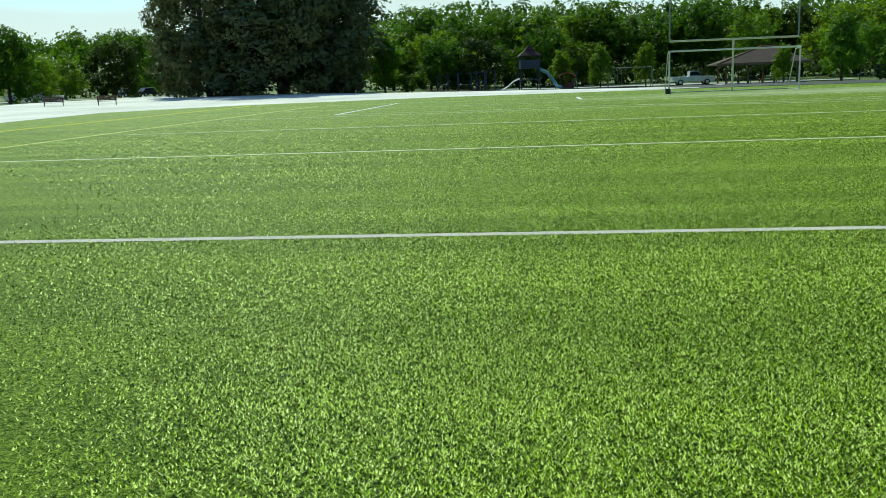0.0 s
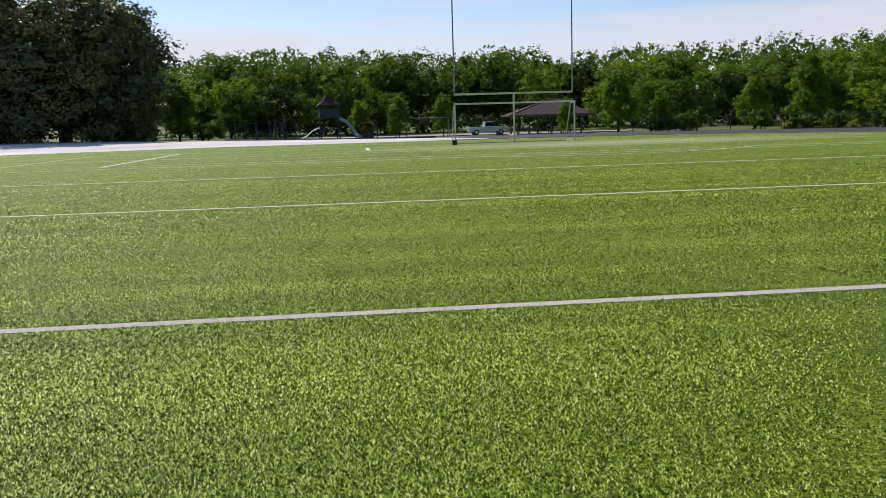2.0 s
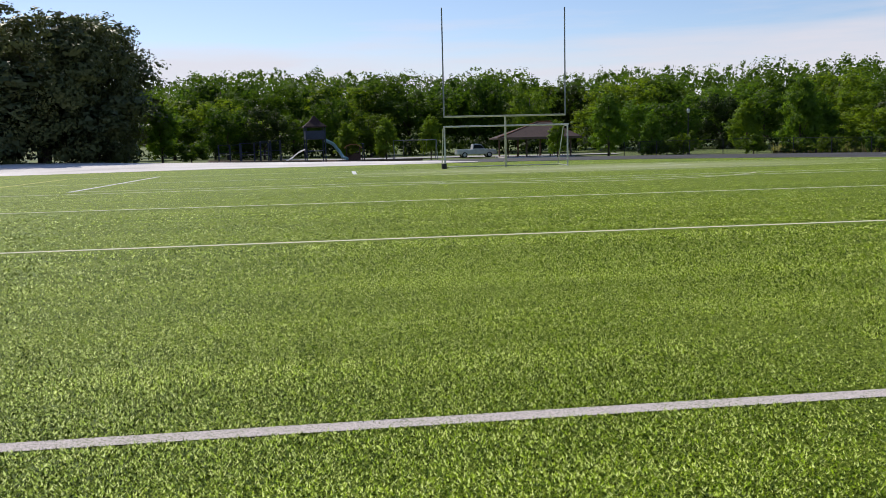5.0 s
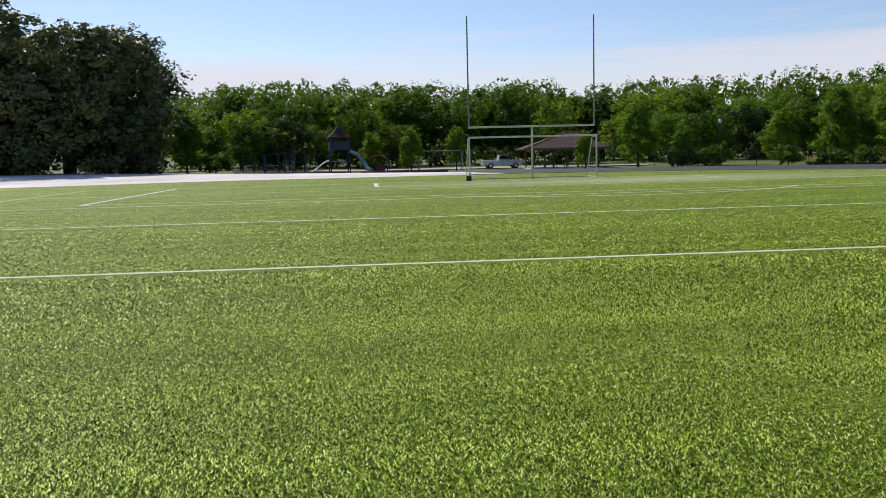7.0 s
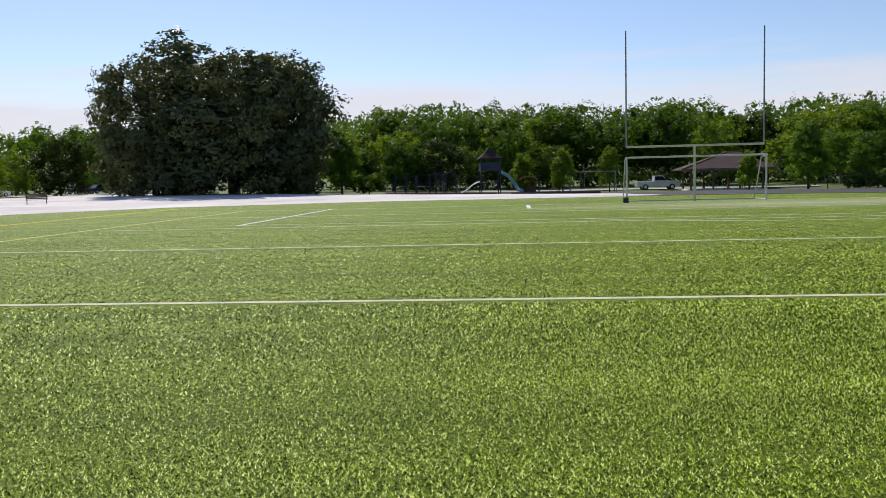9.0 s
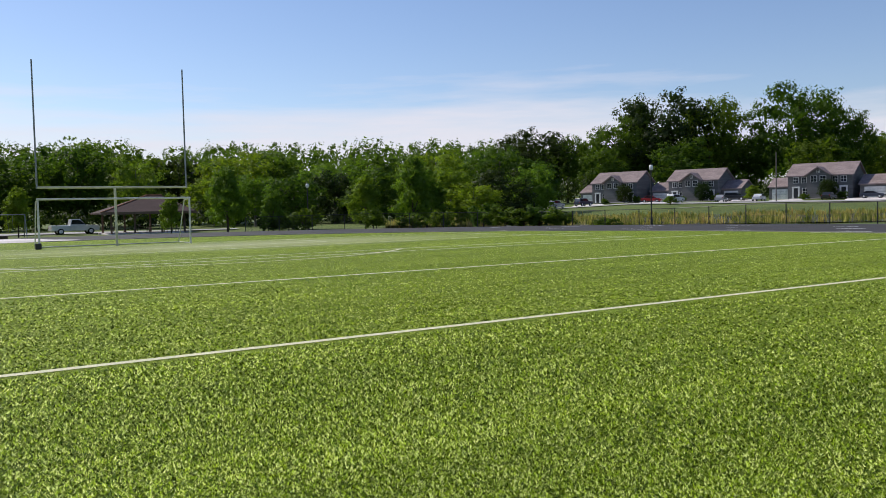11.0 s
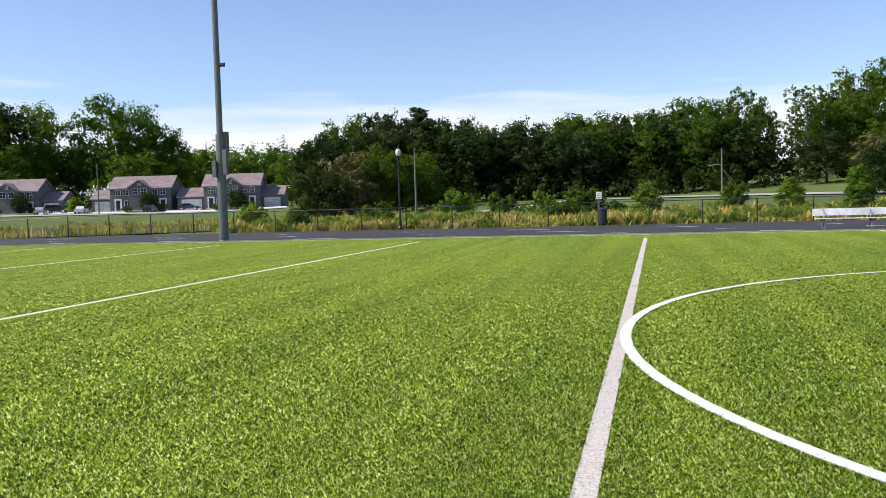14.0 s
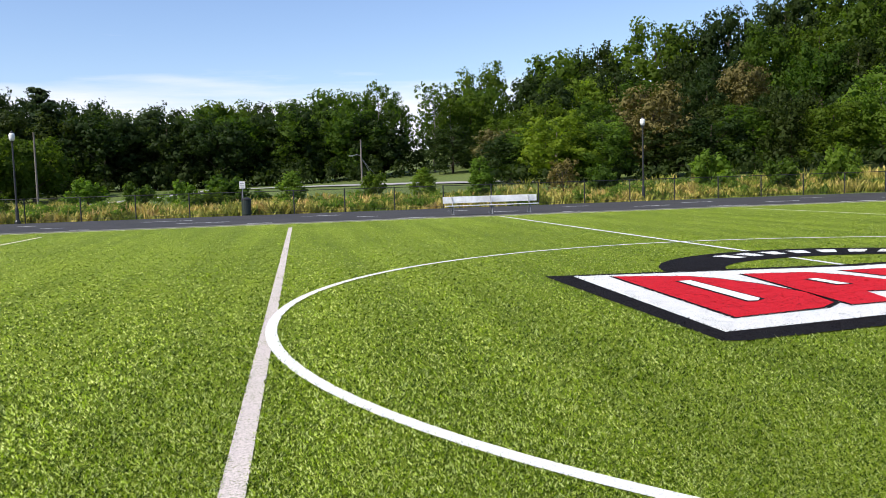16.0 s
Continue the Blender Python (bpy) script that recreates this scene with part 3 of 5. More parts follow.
def trunk_mesh(name, height, base, lobes, mat, seed, limbs=7):
    r = np.random.default_rng(seed)
    bm = bmesh.new()
    bend = r.uniform(-0.03, 0.03, 2) * height
    pts = [(0, 0, -0.25), (0, 0, 0.05), (bend[0] * .3, bend[1] * .3, height * 0.35), (bend[0], bend[1], height * 0.8)]
    tube(bm, pts, [base * 1.5, base, base * 0.72, base * 0.2], 8)
    order = sorted(lobes[1:], key=lambda l: l[2])[:: max(1, len(lobes) // limbs)]
    for x, y, z, rx, rz in order:
        z0 = max(height * 0.18, z - math.hypot(x, y) * 0.9 - 0.5)
        z0 = min(z0, height * 0.7)
        tube(bm, [(0, 0, z0), (x * 0.45, y * 0.45, (z0 + z) / 2 + 0.1), (x, y, z)], [base * 0.42, base * 0.26, base * 0.08], 5)
    bmesh.ops.recalc_face_normals(bm, faces=bm.faces)
    me = bpy.data.meshes.new(name)
    bm.to_mesh(me)
    bm.free()
    me.materials.append(mat)
    return me


def tree_kind(label, height, width, trunk, leaves, size, leaf, bark, seed, lobes=22, cone=0.0, lobe=0.24, base=None, flat=0.85, core=0.5):
    """A kind of tree: label, height, width, and its trunk and crown meshes."""
    l = round_lobes(height, width, trunk, lobes, seed, lobe, cone, flat)
    crown = crown_mesh("crown", l, leaves, size, leaf, seed, core)
    return label, height, width, trunk_mesh("trunk", height, base or height * 0.02, l, bark, seed), crown


def pine_kind(label, height, width, leaves, seed):
    r = np.random.default_rng(seed)
    lobes = [(0, 0, height * 0.8, width * 0.12, height * 0.16)]
    for i in range(26):
        z = height * (0.16 + 0.81 * i / 25)
        reach = width / 2 * (1.05 - 0.8 * i / 25) * r.uniform(0.4, 0.95)
        a = i * 2.4
        s = width * 0.17 * r.uniform(0.7, 1.15)
        lobes.append((reach * math.cos(a), reach * math.sin(a), z, s, s * 0.55))
    crown = crown_mesh("crown", lobes, leaves, 0.23, NEEDLE, seed, 0.6)
    return label, height, width, trunk_mesh("trunk", height, 0.26, lobes, BARK, seed, 8), crown


KINDS = {
    "oak": [tree_kind("tall broad oak in full dark green leaf", 26, 22, 3.2, 10000, 0.33, LEAF_DARK if s == 2 else LEAF, BARK, 11 + s, 34, 0, 0.19, 0.55) for s in range(3)],
    "maple": [tree_kind("round leafy deciduous tree in green summer leaf", 15, 12, -0.2, 5600, 0.26, LEAF, BARK, 31 + s, 26, 0.1, 0.22, 0.3) for s in range(4)],
    "dark": [tree_kind("dense dark green broadleaf tree", 15, 13, -0.8, 5600, 0.27, LEAF_DARK, BARK, 51 + s, 26, 0.05, 0.22, 0.3) for s in range(3)],
    "young": [tree_kind("young park tree with bright green leaves", 7, 5.2, 0.3, 6400, 0.115, LEAF_LIGHT, BARK, 71 + s, 22, 0.5, 0.2, 0.12, 0.85, 0.5) for s in range(3)],
    "bright": [tree_kind("leafy tree with yellow-green summer foliage", 13, 10, 0.2, 6500, 0.21, LEAF_LIGHT, PALE_BARK, 91 + s, 24, 0.1, 0.22, 0.25) for s in range(2)],
    "rust": [tree_kind("broadleaf tree with browning foliage", 13, 11, 0.2, 6500, 0.21, LEAF_RUST, BARK, 111, 24, 0.1, 0.22, 0.25)],
    "pine": [pine_kind("tall dark pine with layered needles", 18, 8.5, 5400, 131 + s) for s in range(3)],
    "thin": [tree_kind("tall thin tree with sparse open crown", 17, 8, 5, 3000, 0.22, LEAF, PALE_BARK, 151 + s, 20, 0.0, 0.17, 0.2, 0.8, 0.0) for s in range(2)],
    "magnolia": [tree_kind("huge dark evergreen tree with glossy leaves", 18, 17, -2.2, 26000, 0.19, LEAF_GLOSSY, BARK, 171 + s, 60, 0.05, 0.15, 0.45, 0.85, 0.42) for s in range(2)],
    "shrub": [tree_kind("low leafy green shrub", 1.9, 2.2, 0.05, 1300, 0.10, LEAF, BARK, 191 + s, 10, 0.0, 0.26, 0.05) for s in range(2)],
    "pale_shrub": [tree_kind("low yellow-green shrub in the meadow", 1.9, 2.2, 0.05, 1300, 0.10, LEAF_LIGHT, BARK, 196, 10, 0.0, 0.26, 0.05)],
    "bare": [tree_kind("small dry brownish bush", 2.4, 2.0, 0.3, 1100, 0.08, LEAF_RUST, BARK, 201, 10, 0.0, 0.24, 0.05, 0.8, 0.0)],
}


def plant(kind, x, y, height=None, width=None, variant=None, group="", turn=None, sink=0.0):
    """A tree of a kind, standing on the ground."""
    i = int(rng.integers(len(KINDS[kind]))) if variant is None else variant
    label, tall, wide, trunk, crown = KINDS[kind][i]
    sz = (height or tall) / tall
    sx = (width / wide) if width else sz * rng.uniform(0.92, 1.08)
    a = rng.uniform(0, 360) if turn is None else turn
    m = pose(x, y, land(x, y) - 0.05 - sink, 0, 0, a) @ Matrix.Diagonal((sx, sx, sz, 1))
    shrub = kind in ("shrub", "pale_shrub", "bare")
    tree = empty("shrub" if shrub else "tree", m, label, "shrub" if shrub else "tree", group)
    place_part("trunk", trunk, tree)
    place_part("crown", crown, tree)
    return tree


def plant_at(kind, bearing, d, height=None, width=None, **more):
    x, y = at_bearing(bearing, d)
    return plant(kind, x, y, height, width, **more)


def top_for(elevation, x, y):
    """The height of a tree at (x, y) whose top stands at an elevation over the hub's eye."""
    d = math.hypot(x - HUB[0], y - HUB[1])
    return 1.55 + d * math.tan(radians(elevation)) - land(x, y)


# the skyline, by bearing: elevation of the tree tops and the distance of the wood's edge
def skyline(b):
    return float(np.interp(b, [-45, -34, -27, -12, -8.9, -4.5, -1.2, 2, 4.8, 7.4, 9, 12.6, 13.5, 15, 19, 24, 29.5, 36.6, 40, 64, 66, 67.3, 70.3, 74.8, 79, 83, 88.5, 92.9, 95, 96.8,
                               97.9, 98.8, 100.4, 102.7, 104.2, 106, 109.7, 111.9, 115, 118.8, 124, 130, 140],
                           [4.0, 3.6, 4.2, 4.25, 4.6, 4.9, 4.7, 4.7, 4.5, 4.2, 4.7, 4.5, 3.7, 4.2, 4.4, 4.3, 4.4, 4.2, 3.9, 4.0, 4.3, 5.1, 6.1, 6.1, 5.45, 5.55, 5.75, 6.1, 6.0, 5.2,
                            3.0, 3.5, 6.4, 7.3, 7.3, 8.4, 8.45, 9.1, 9.7, 10.5, 11.8, 13, 14]))


def woods():
    group = "trees at the edge of the woods"
    # behind the playground and the goal
    for b in np.arange(-12, 40, 2.1):
        d = rng.uniform(150, 172)
        x, y = at_bearing(b + rng.uniform(-.6, .6), d)
        plant(rng.choice(["maple", "dark", "maple", "oak", "bright"], p=[.35, .1, .15, .15, .25]), x, y, top_for(skyline(b) * rng.uniform(0.84, 1.04), x, y), rng.uniform(12, 17), group=group)
    for b in np.arange(-11, 40, 2.6):
        x, y = at_bearing(b, rng.uniform(132, 146))
        if abs(b - 9) < 6:
            continue
        plant(rng.choice(["maple", "dark", "bright", "maple"]), x, y, top_for(skyline(b) * rng.uniform(0.42, 0.78), x, y), rng.uniform(8, 11), group=group)
    # dark pine wood beyond the meadow
    for b in np.arange(68.5, 97, 1.5):
        for d, share in ((rng.uniform(142, 150), 0.86), (rng.uniform(156, 172), 1.0)):
            x, y = at_bearing(b + rng.uniform(-.5, .5), d)
            # mostly dark kinds in the front row: shade under the canopy as leaf colour
            kind = rng.choice(["pine", "dark", "dark", "maple"]) if share == 1.0 else rng.choice(["dark", "dark", "maple", "pine"], p=[.45, .25, .15, .15])
            plant(kind, x, y, top_for(skyline(b) * share * rng.uniform(1.0, 1.08), x, y), rng.uniform(10.5, 14) if kind != "pine" else rng.uniform(9, 11), group=group)
    # wooded hillside
    for d, share in ((125, 0.48), (140, 0.68), (158, 0.88), (178, 1.07)):
        for b in np.arange(100.6 if d > 130 else 104, 138, 900 / d / 2.0):
            bb = b + rng.uniform(-1, 1)
            x, y = at_bearing(bb, d + rng.uniform(-6, 6))
            h = max(7, top_for(skyline(bb) * share * rng.uniform(0.9, 1.03), x, y))
            plant(rng.choice(["maple", "dark", "maple", "maple", "bright", "dark", "rust"], p=[.18, .32, .12, .06, .05, .23, .04]), x, y, h, max(9.5, h * rng.uniform(0.62, 0.85)), group=group)


def far_woods():
    """The far wooded ridge, too distant to count."""
    r = np.random.default_rng(5)
    lobes = []
    for b in np.arange(-75, 75, 0.55):
        for d in (300, 360, 430, 520):
            bb, dd = b + r.uniform(-.3, .3), d + r.uniform(-25, 25)
            x, y = at_bearing(bb, dd)
            top = top_for(skyline(bb) * {300: 0.78, 360: 0.9, 430: 0.98, 520: 1.05}[d] * r.uniform(0.93, 1.05), x, y) if -12 < bb < 66 else r.uniform(13, 19)
            s = r.uniform(4, 6.5)
            lobes.append((x, y, land(x, y) + max(4, top - s * 0.8), s, s * 0.8))
            if r.uniform() < 0.6:
                lobes.append((x + r.uniform(-3, 3), y + r.uniform(-3, 3), land(x, y) + max(2, top * 0.55), s * 1.1, max(4, top * 0.5)))
    me = crown_mesh("far_woods", lobes, 110000, 0.72, LEAF, 3, 0.78, 11)
    tagged(new("far_woods", me), "dense green woods on distant low hills", "woods", kind="stuff")


woods()
far_woods()
# big oaks behind the houses
for b, d, e, w in ((38.7, 255, 5.3, 25), (41.0, 258, 4.9, 17), (36.4, 240, 4.2, 16), (44.4, 258, 5.9, 24), (47.2, 262, 7.45, 31), (50.0, 264, 6.8, 24),
                   (52.4, 270, 4.2, 14), (55.6, 262, 7.4, 27), (57.9, 266, 5.6, 17), (60.2, 280, 4.2, 18), (62.0, 285, 3.7, 16),
                   (64.3, 285, 4.0, 16), (66.3, 240, 3.8, 14), (48.3, 240, 4.2, 18), (56.3, 244, 4.0, 16), (43.2, 240, 3.8, 15)):
    x, y = at_bearing(b, d)
    plant("oak" if e > 4.7 else "maple", x, y, top_for(e, x, y), w, group="tall trees behind the houses")



# ---- park trees, shrubs and undergrowth ----
def elev_tree(kind, b, d, e, w, **more):
    x, y = at_bearing(b, d)
    return plant(kind, x, y, top_for(e, x, y), w, **more)


for b, d, e, w, v in ((-19.0, 105, 9.9, 29, 0), (-18.9, 99, 9.4, 18, 1), (-15.9, 101, 8.9, 12, 1), (-23.9, 103, 8.9, 16, 1)):
    elev_tree("magnolia", b, d, e, w, variant=v, group="dark trees beside the plaza")
for kind, b, d, e, w in (("young", -11.9, 108, 3.5, 6.6), ("bright", -13.9, 128, 4.4, 9), ("shrub", -10.1, 104, 0.5, 4.2), ("young", 0.35, 100, 1.86, 4.2),
                         ("young", 3.0, 100, 2.06, 3.9), ("young", 6.1, 104, 2.2, 3.6), ("bright", 13.0, 142, 3.8, 8), ("maple", 9.4, 150, 4.5, 12),
                         ("young", 18.4, 88, 3.44, 5.4), ("young", 21.3, 84, 1.85, 3.0), ("young", 27.4, 84, 2.65, 4.2), ("young", 30.6, 88, 4.2, 5.6),
                         ("young", 31.5, 92, 2.9, 6.0), ("bright", 34.8, 92, 1.9, 6.5), ("maple", 22.6, 112, 2.7, 8), ("dark", 36.5, 120, 3.0, 9),
                         ("dark", -29.4, 130, 3.6, 8.2), ("young", -26.2, 126, 3.5, 8.4), ("bright", -33.8, 150, 2.8, 9), ("bright", -31.8, 165, 2.4, 8),
                         ("maple", -35.5, 125, 4.4, 9), ("maple", -27.6, 165, 3.9, 10), ("bright", -36.6, 160, 2.9, 9), ("maple", -24.6, 150, 4.2, 10),
                         ("young", 14.9, 92, 1.6, 3.0), ("maple", -7.6, 128, 2.7, 8), ("dark", -5.2, 126, 2.9, 8)):
    elev_tree(kind, b, d, e, w, group="park trees round the field")
for b, d, h, w in ((22.3, 84, 1.8, 2.8), (23.4, 82, 2.2, 3.0), (27.9, 80, 1.7, 2.6), (32.6, 80, 1.8, 2.6), (36.8, 76, 1.9, 3.4), (38.0, 76, 1.7, 3.0), (39.0, 76, 1.9, 3.4),
                   (40.3, 75, 1.7, 3.0), (35.3, 80, 2.2, 3.2), (21.0, 84, 1.3, 2.2), (43.5, 78, 1.0, 2.4), (30.5, 82, 1.5, 3.0)):
    plant("shrub", *at_bearing(b, d), h, w, group="shrubs behind the track")
for kind, b, d, h, w in (("pale_shrub", 63.3, 66, 2.0, 2.4), ("shrub", 66.2, 62, 1.5, 2.2), ("shrub", 71.6, 62, 1.7, 2.6), ("pale_shrub", 77.0, 76, 2.4, 3.0),
                         ("shrub", 80.0, 70, 2.0, 2.4), ("pale_shrub", 82.8, 72, 2.1, 2.4), ("shrub", 84.2, 62, 1.6, 3.4), ("shrub", 85.6, 66, 2.5, 3.6),
                         ("young", 89.6, 66, 2.9, 3.0), ("shrub", 95.0, 74, 2.3, 2.2), ("young", 98.3, 68, 2.8, 2.8), ("young", 102.1, 66, 3.6, 2.9),
                         ("bare", 107.6, 64, 3.2, 2.8), ("shrub", 110.2, 66, 2.2, 2.8), ("pale_shrub", 117.0, 70, 3.0, 3.4), ("shrub", 121.0, 68, 2.4, 2.6),
                         ("shrub", 87.0, 64, 1.5, 2.4), ("pale_shrub", 124.5, 72, 3.2, 2.8)):
    plant(kind, *at_bearing(b, d), h, w, group="shrubs in the meadow")
# open stand of thin trees on a rise, and trees along the foot of the hill
for b, d, e, w in ((95.5, 150, 7.1, 7), (96.9, 158, 5.9, 5), (99.1, 148, 7.0, 7), (100.2, 152, 6.3, 6), (99.0, 170, 5.0, 6), (98.3, 175, 4.8, 6), (102.5, 160, 6.6, 7)):
    elev_tree("thin", b, d, e, w, group="thin trees on the rise")
for b in np.arange(103.5, 138, 2.3):
    x, y = at_bearing(b + rng.uniform(-.7, .7), rng.uniform(96, 104))
    plant(rng.choice(["maple", "dark", "bright", "maple"]), x, y, max(6, top_for(skyline(b) * rng.uniform(0.36, 0.52), x, y)), rng.uniform(7, 9.5), group="trees at the foot of the hill")
elev_tree("bright", 107.1, 92, 4.6, 8.2, group="trees at the foot of the hill")
elev_tree("maple", 110.2, 92, 3.7, 7.5, group="trees at the foot of the hill")
elev_tree("rust", 113.4, 100, 6.5, 9.5, group="trees at the foot of the hill")
for b, d, h, w in ((68.0, 122, 9, 9), (69.8, 126, 11, 10), (72.0, 128, 11, 10), (74.0, 132, 10, 10)):
    plant("rust" if b == 69.8 else "dark" if b < 69 else "maple", *at_bearing(b, d), h, w, group="trees at the edge of the woods")


def undergrowth():
    """Bushes and low branches that fill the foot of the woods."""
    r = np.random.default_rng(12)
    lobes = []
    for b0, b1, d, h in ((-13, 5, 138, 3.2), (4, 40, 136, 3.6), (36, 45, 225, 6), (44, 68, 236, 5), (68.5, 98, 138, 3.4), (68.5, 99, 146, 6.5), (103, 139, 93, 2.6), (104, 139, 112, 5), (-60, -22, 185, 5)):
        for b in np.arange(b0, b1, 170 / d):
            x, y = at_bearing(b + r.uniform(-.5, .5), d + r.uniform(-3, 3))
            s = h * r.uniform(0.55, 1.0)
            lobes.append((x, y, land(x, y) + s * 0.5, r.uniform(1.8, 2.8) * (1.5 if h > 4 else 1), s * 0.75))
    # dark leaf colour stands in for the shade at the foot of the woods
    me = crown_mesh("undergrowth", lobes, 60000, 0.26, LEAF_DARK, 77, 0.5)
    tagged(new("undergrowth", me), "dark tangled undergrowth along the woods", "undergrowth", kind="stuff")


undergrowth()


def weeds():
    """Tall meadow weeds and grasses behind the fence."""
    r = np.random.default_rng(21)
    verts, faces = [], []

    def tuft(x, y, h, n, lean):
        z = land(x, y) - 0.05
        for _ in range(n):
            a = r.uniform(0, 6.28)
            w = r.uniform(0.03, 0.09)
            bx, by = x + r.normal(0, 0.16), y + r.normal(0, 0.16)
            tx, ty = bx + math.cos(a) * h * lean * r.uniform(0.2, 1), by + math.sin(a) * h * lean * r.uniform(0.2, 1)
            sx, sy = -math.sin(a) * w, math.cos(a) * w
            hh = h * r.uniform(0.6, 1.1)
            k = len(verts)
            verts.extend([(bx - sx, by - sy, z), (bx + sx, by + sy, z), ((bx + tx) / 2 + sx, (by + ty) / 2 + sy, z + hh * 0.65), ((bx + tx) / 2 - sx, (by + ty) / 2 - sy, z + hh * 0.65), (tx, ty, z + hh)])
            faces.extend([(k, k + 1, k + 2, k + 3), (k + 3, k + 2, k + 4)])
    for _ in range(6800):
        b = r.uniform(61, 130)
        x = 43.9 + abs(r.normal(0, 1)) * 9
        y = HUB[1] + (x - HUB[0]) / math.tan(radians(b))
        if inside_pond(x, y) < 1.06:
            continue
        clump = noise.noise((x * 0.22, y * 0.22, 1.0))
        tuft(x, y, max(0.2, 0.45 + 0.7 * clump + r.uniform(-.2, .25)), 7, 0.8)
    for _ in range(4600):
        a, k = r.uniform(0, 6.28), r.uniform(0.3, 1.16) ** 0.6
        if noise.noise((a * 5, k * 3, 2.0)) < -0.1:
            continue
        c, s = math.cos(POND[4]), math.sin(POND[4])
        u, v = POND[2] * k * math.cos(a), POND[3] * k * math.sin(a)
        tuft(POND[0] + u * c - v * s, POND[1] + u * s + v * c, r.uniform(0.7, 1.5), 8, 0.25)
    me = mesh_of("meadow_weeds", verts, faces, WEED)
    tagged(new("meadow_weeds", me), "tall yellow-green weeds and dry grasses", "weeds", kind="stuff")


weeds()


def weed_bushes():
    """Leafy weeds and brambles in the meadow."""
    r = np.random.default_rng(33)
    lobes = []
    for _ in range(210):
        b, x = r.uniform(61, 130), 44.4 + abs(r.normal(0, 1)) * 10
        y = HUB[1] + (x - HUB[0]) / math.tan(radians(b))
        if inside_pond(x, y) < 1.05:
            continue
        s = r.uniform(0.35, 0.85)
        lobes.append((x, y, land(x, y) + s * 0.45, s * r.uniform(0.8, 1.4), s * 0.75))
    me = crown_mesh("weed_bushes", lobes, 42000, 0.07, LEAF_LIGHT, 45, 0.6)
    tagged(new("weed_bushes", me), "leafy green weeds and brambles in the meadow", "weeds", kind="stuff")


weed_bushes()


# ---- pond, roads, yards ----
def flat_patch(name, points, mat, label, category, lift=0.02, z=None, cuts=6):
    bm = bmesh.new()
    bm.faces.new([bm.verts.new((x, y, 0)) for x, y in points])
    bmesh.ops.triangulate(bm, faces=bm.faces)
    if z is None and cuts:
        bmesh.ops.subdivide_edges(bm, edges=bm.edges, cuts=cuts, use_grid_fill=True)
    for v in bm.verts:
        v.co.z = land(v.co.x, v.co.y) + lift if z is None else z
    bmesh.ops.recalc_face_normals(bm, faces=bm.faces)
    ob = part(name, bm, mat)
    if ob.data.polygons[0].normal.z < 0:
        ob.data.flip_normals()
    return tagged(ob, label, category, kind="structure")


c, s = math.cos(POND[4]), math.sin(POND[4])
flat_patch("pond", [(POND[0] + 1.12 * (POND[2] * math.cos(a) * c - POND[3] * math.sin(a) * s), POND[1] + 1.12 * (POND[2] * math.cos(a) * s + POND[3] * math.sin(a) * c))
                    for a in np.linspace(0, 2 * math.pi, 40, endpoint=False)], WATER, "still greenish pond reflecting the sky", "water", z=-0.25)


def road(name, spots, width, mat, label, lift=0.06):
    """A road through (bearing, distance) spots, laid on the ground."""
    pts = []
    for (b0, d0), (b1, d1) in zip(spots, spots[1:]):
        pts += [Vector((*at_bearing(b0 + (b1 - b0) * k / 12, d0 + (d1 - d0) * k / 12), 0)) for k in range(12)]
    bm = bmesh.new()
    rows = []
    for i, p in enumerate(pts):
        way = (pts[min(i + 1, len(pts) - 1)] - pts[max(i - 1, 0)]).normalized()
        side = Vector((-way.y, way.x, 0)) * width / 2
        rows.append([bm.verts.new((q.x, q.y, land(q.x, q.y) + lift)) for q in (p - side, p, p + side)])
    for a, b in zip(rows, rows[1:]):
        for k in (0, 1):
            bm.faces.new((a[k], b[k], b[k + 1], a[k + 1]))
    bmesh.ops.recalc_face_normals(bm, faces=bm.faces)
    ob = part(name, bm, mat)
    if ob.data.polygons[0].normal.z < 0:
        ob.data.flip_normals()
    return tagged(ob, label, "road", kind="structure")


road("street", ((30, 205), (40, 190), (50, 180), (58, 172), (66, 168)), 7.0, ROADWAY, "pale asphalt street in front of the houses", 0.10)
road("park_road", ((66, 130), (76, 118), (88, 114), (98, 108), (107, 98)), 5.0, ROADWAY, "pale road along the dark woods", 0.08)
road("park_path", ((-38, 150), (-30, 145), (-22, 150)), 9.0, CONCRETE, "pale paved car park under the trees", 0.08)
road("park_drive", ((-4, 118), (8, 122), (20, 118)), 7.0, ROADWAY, "pale drive behind the picnic shelter", 0.08)
flat_patch("playground_bed", [at_bearing(b, d) for b, d in ((-9, 92), (-9, 116), (5.5, 116), (5.5, 92))], MULCH, "dark mulch bed under the playground", "mulch", 0.05)


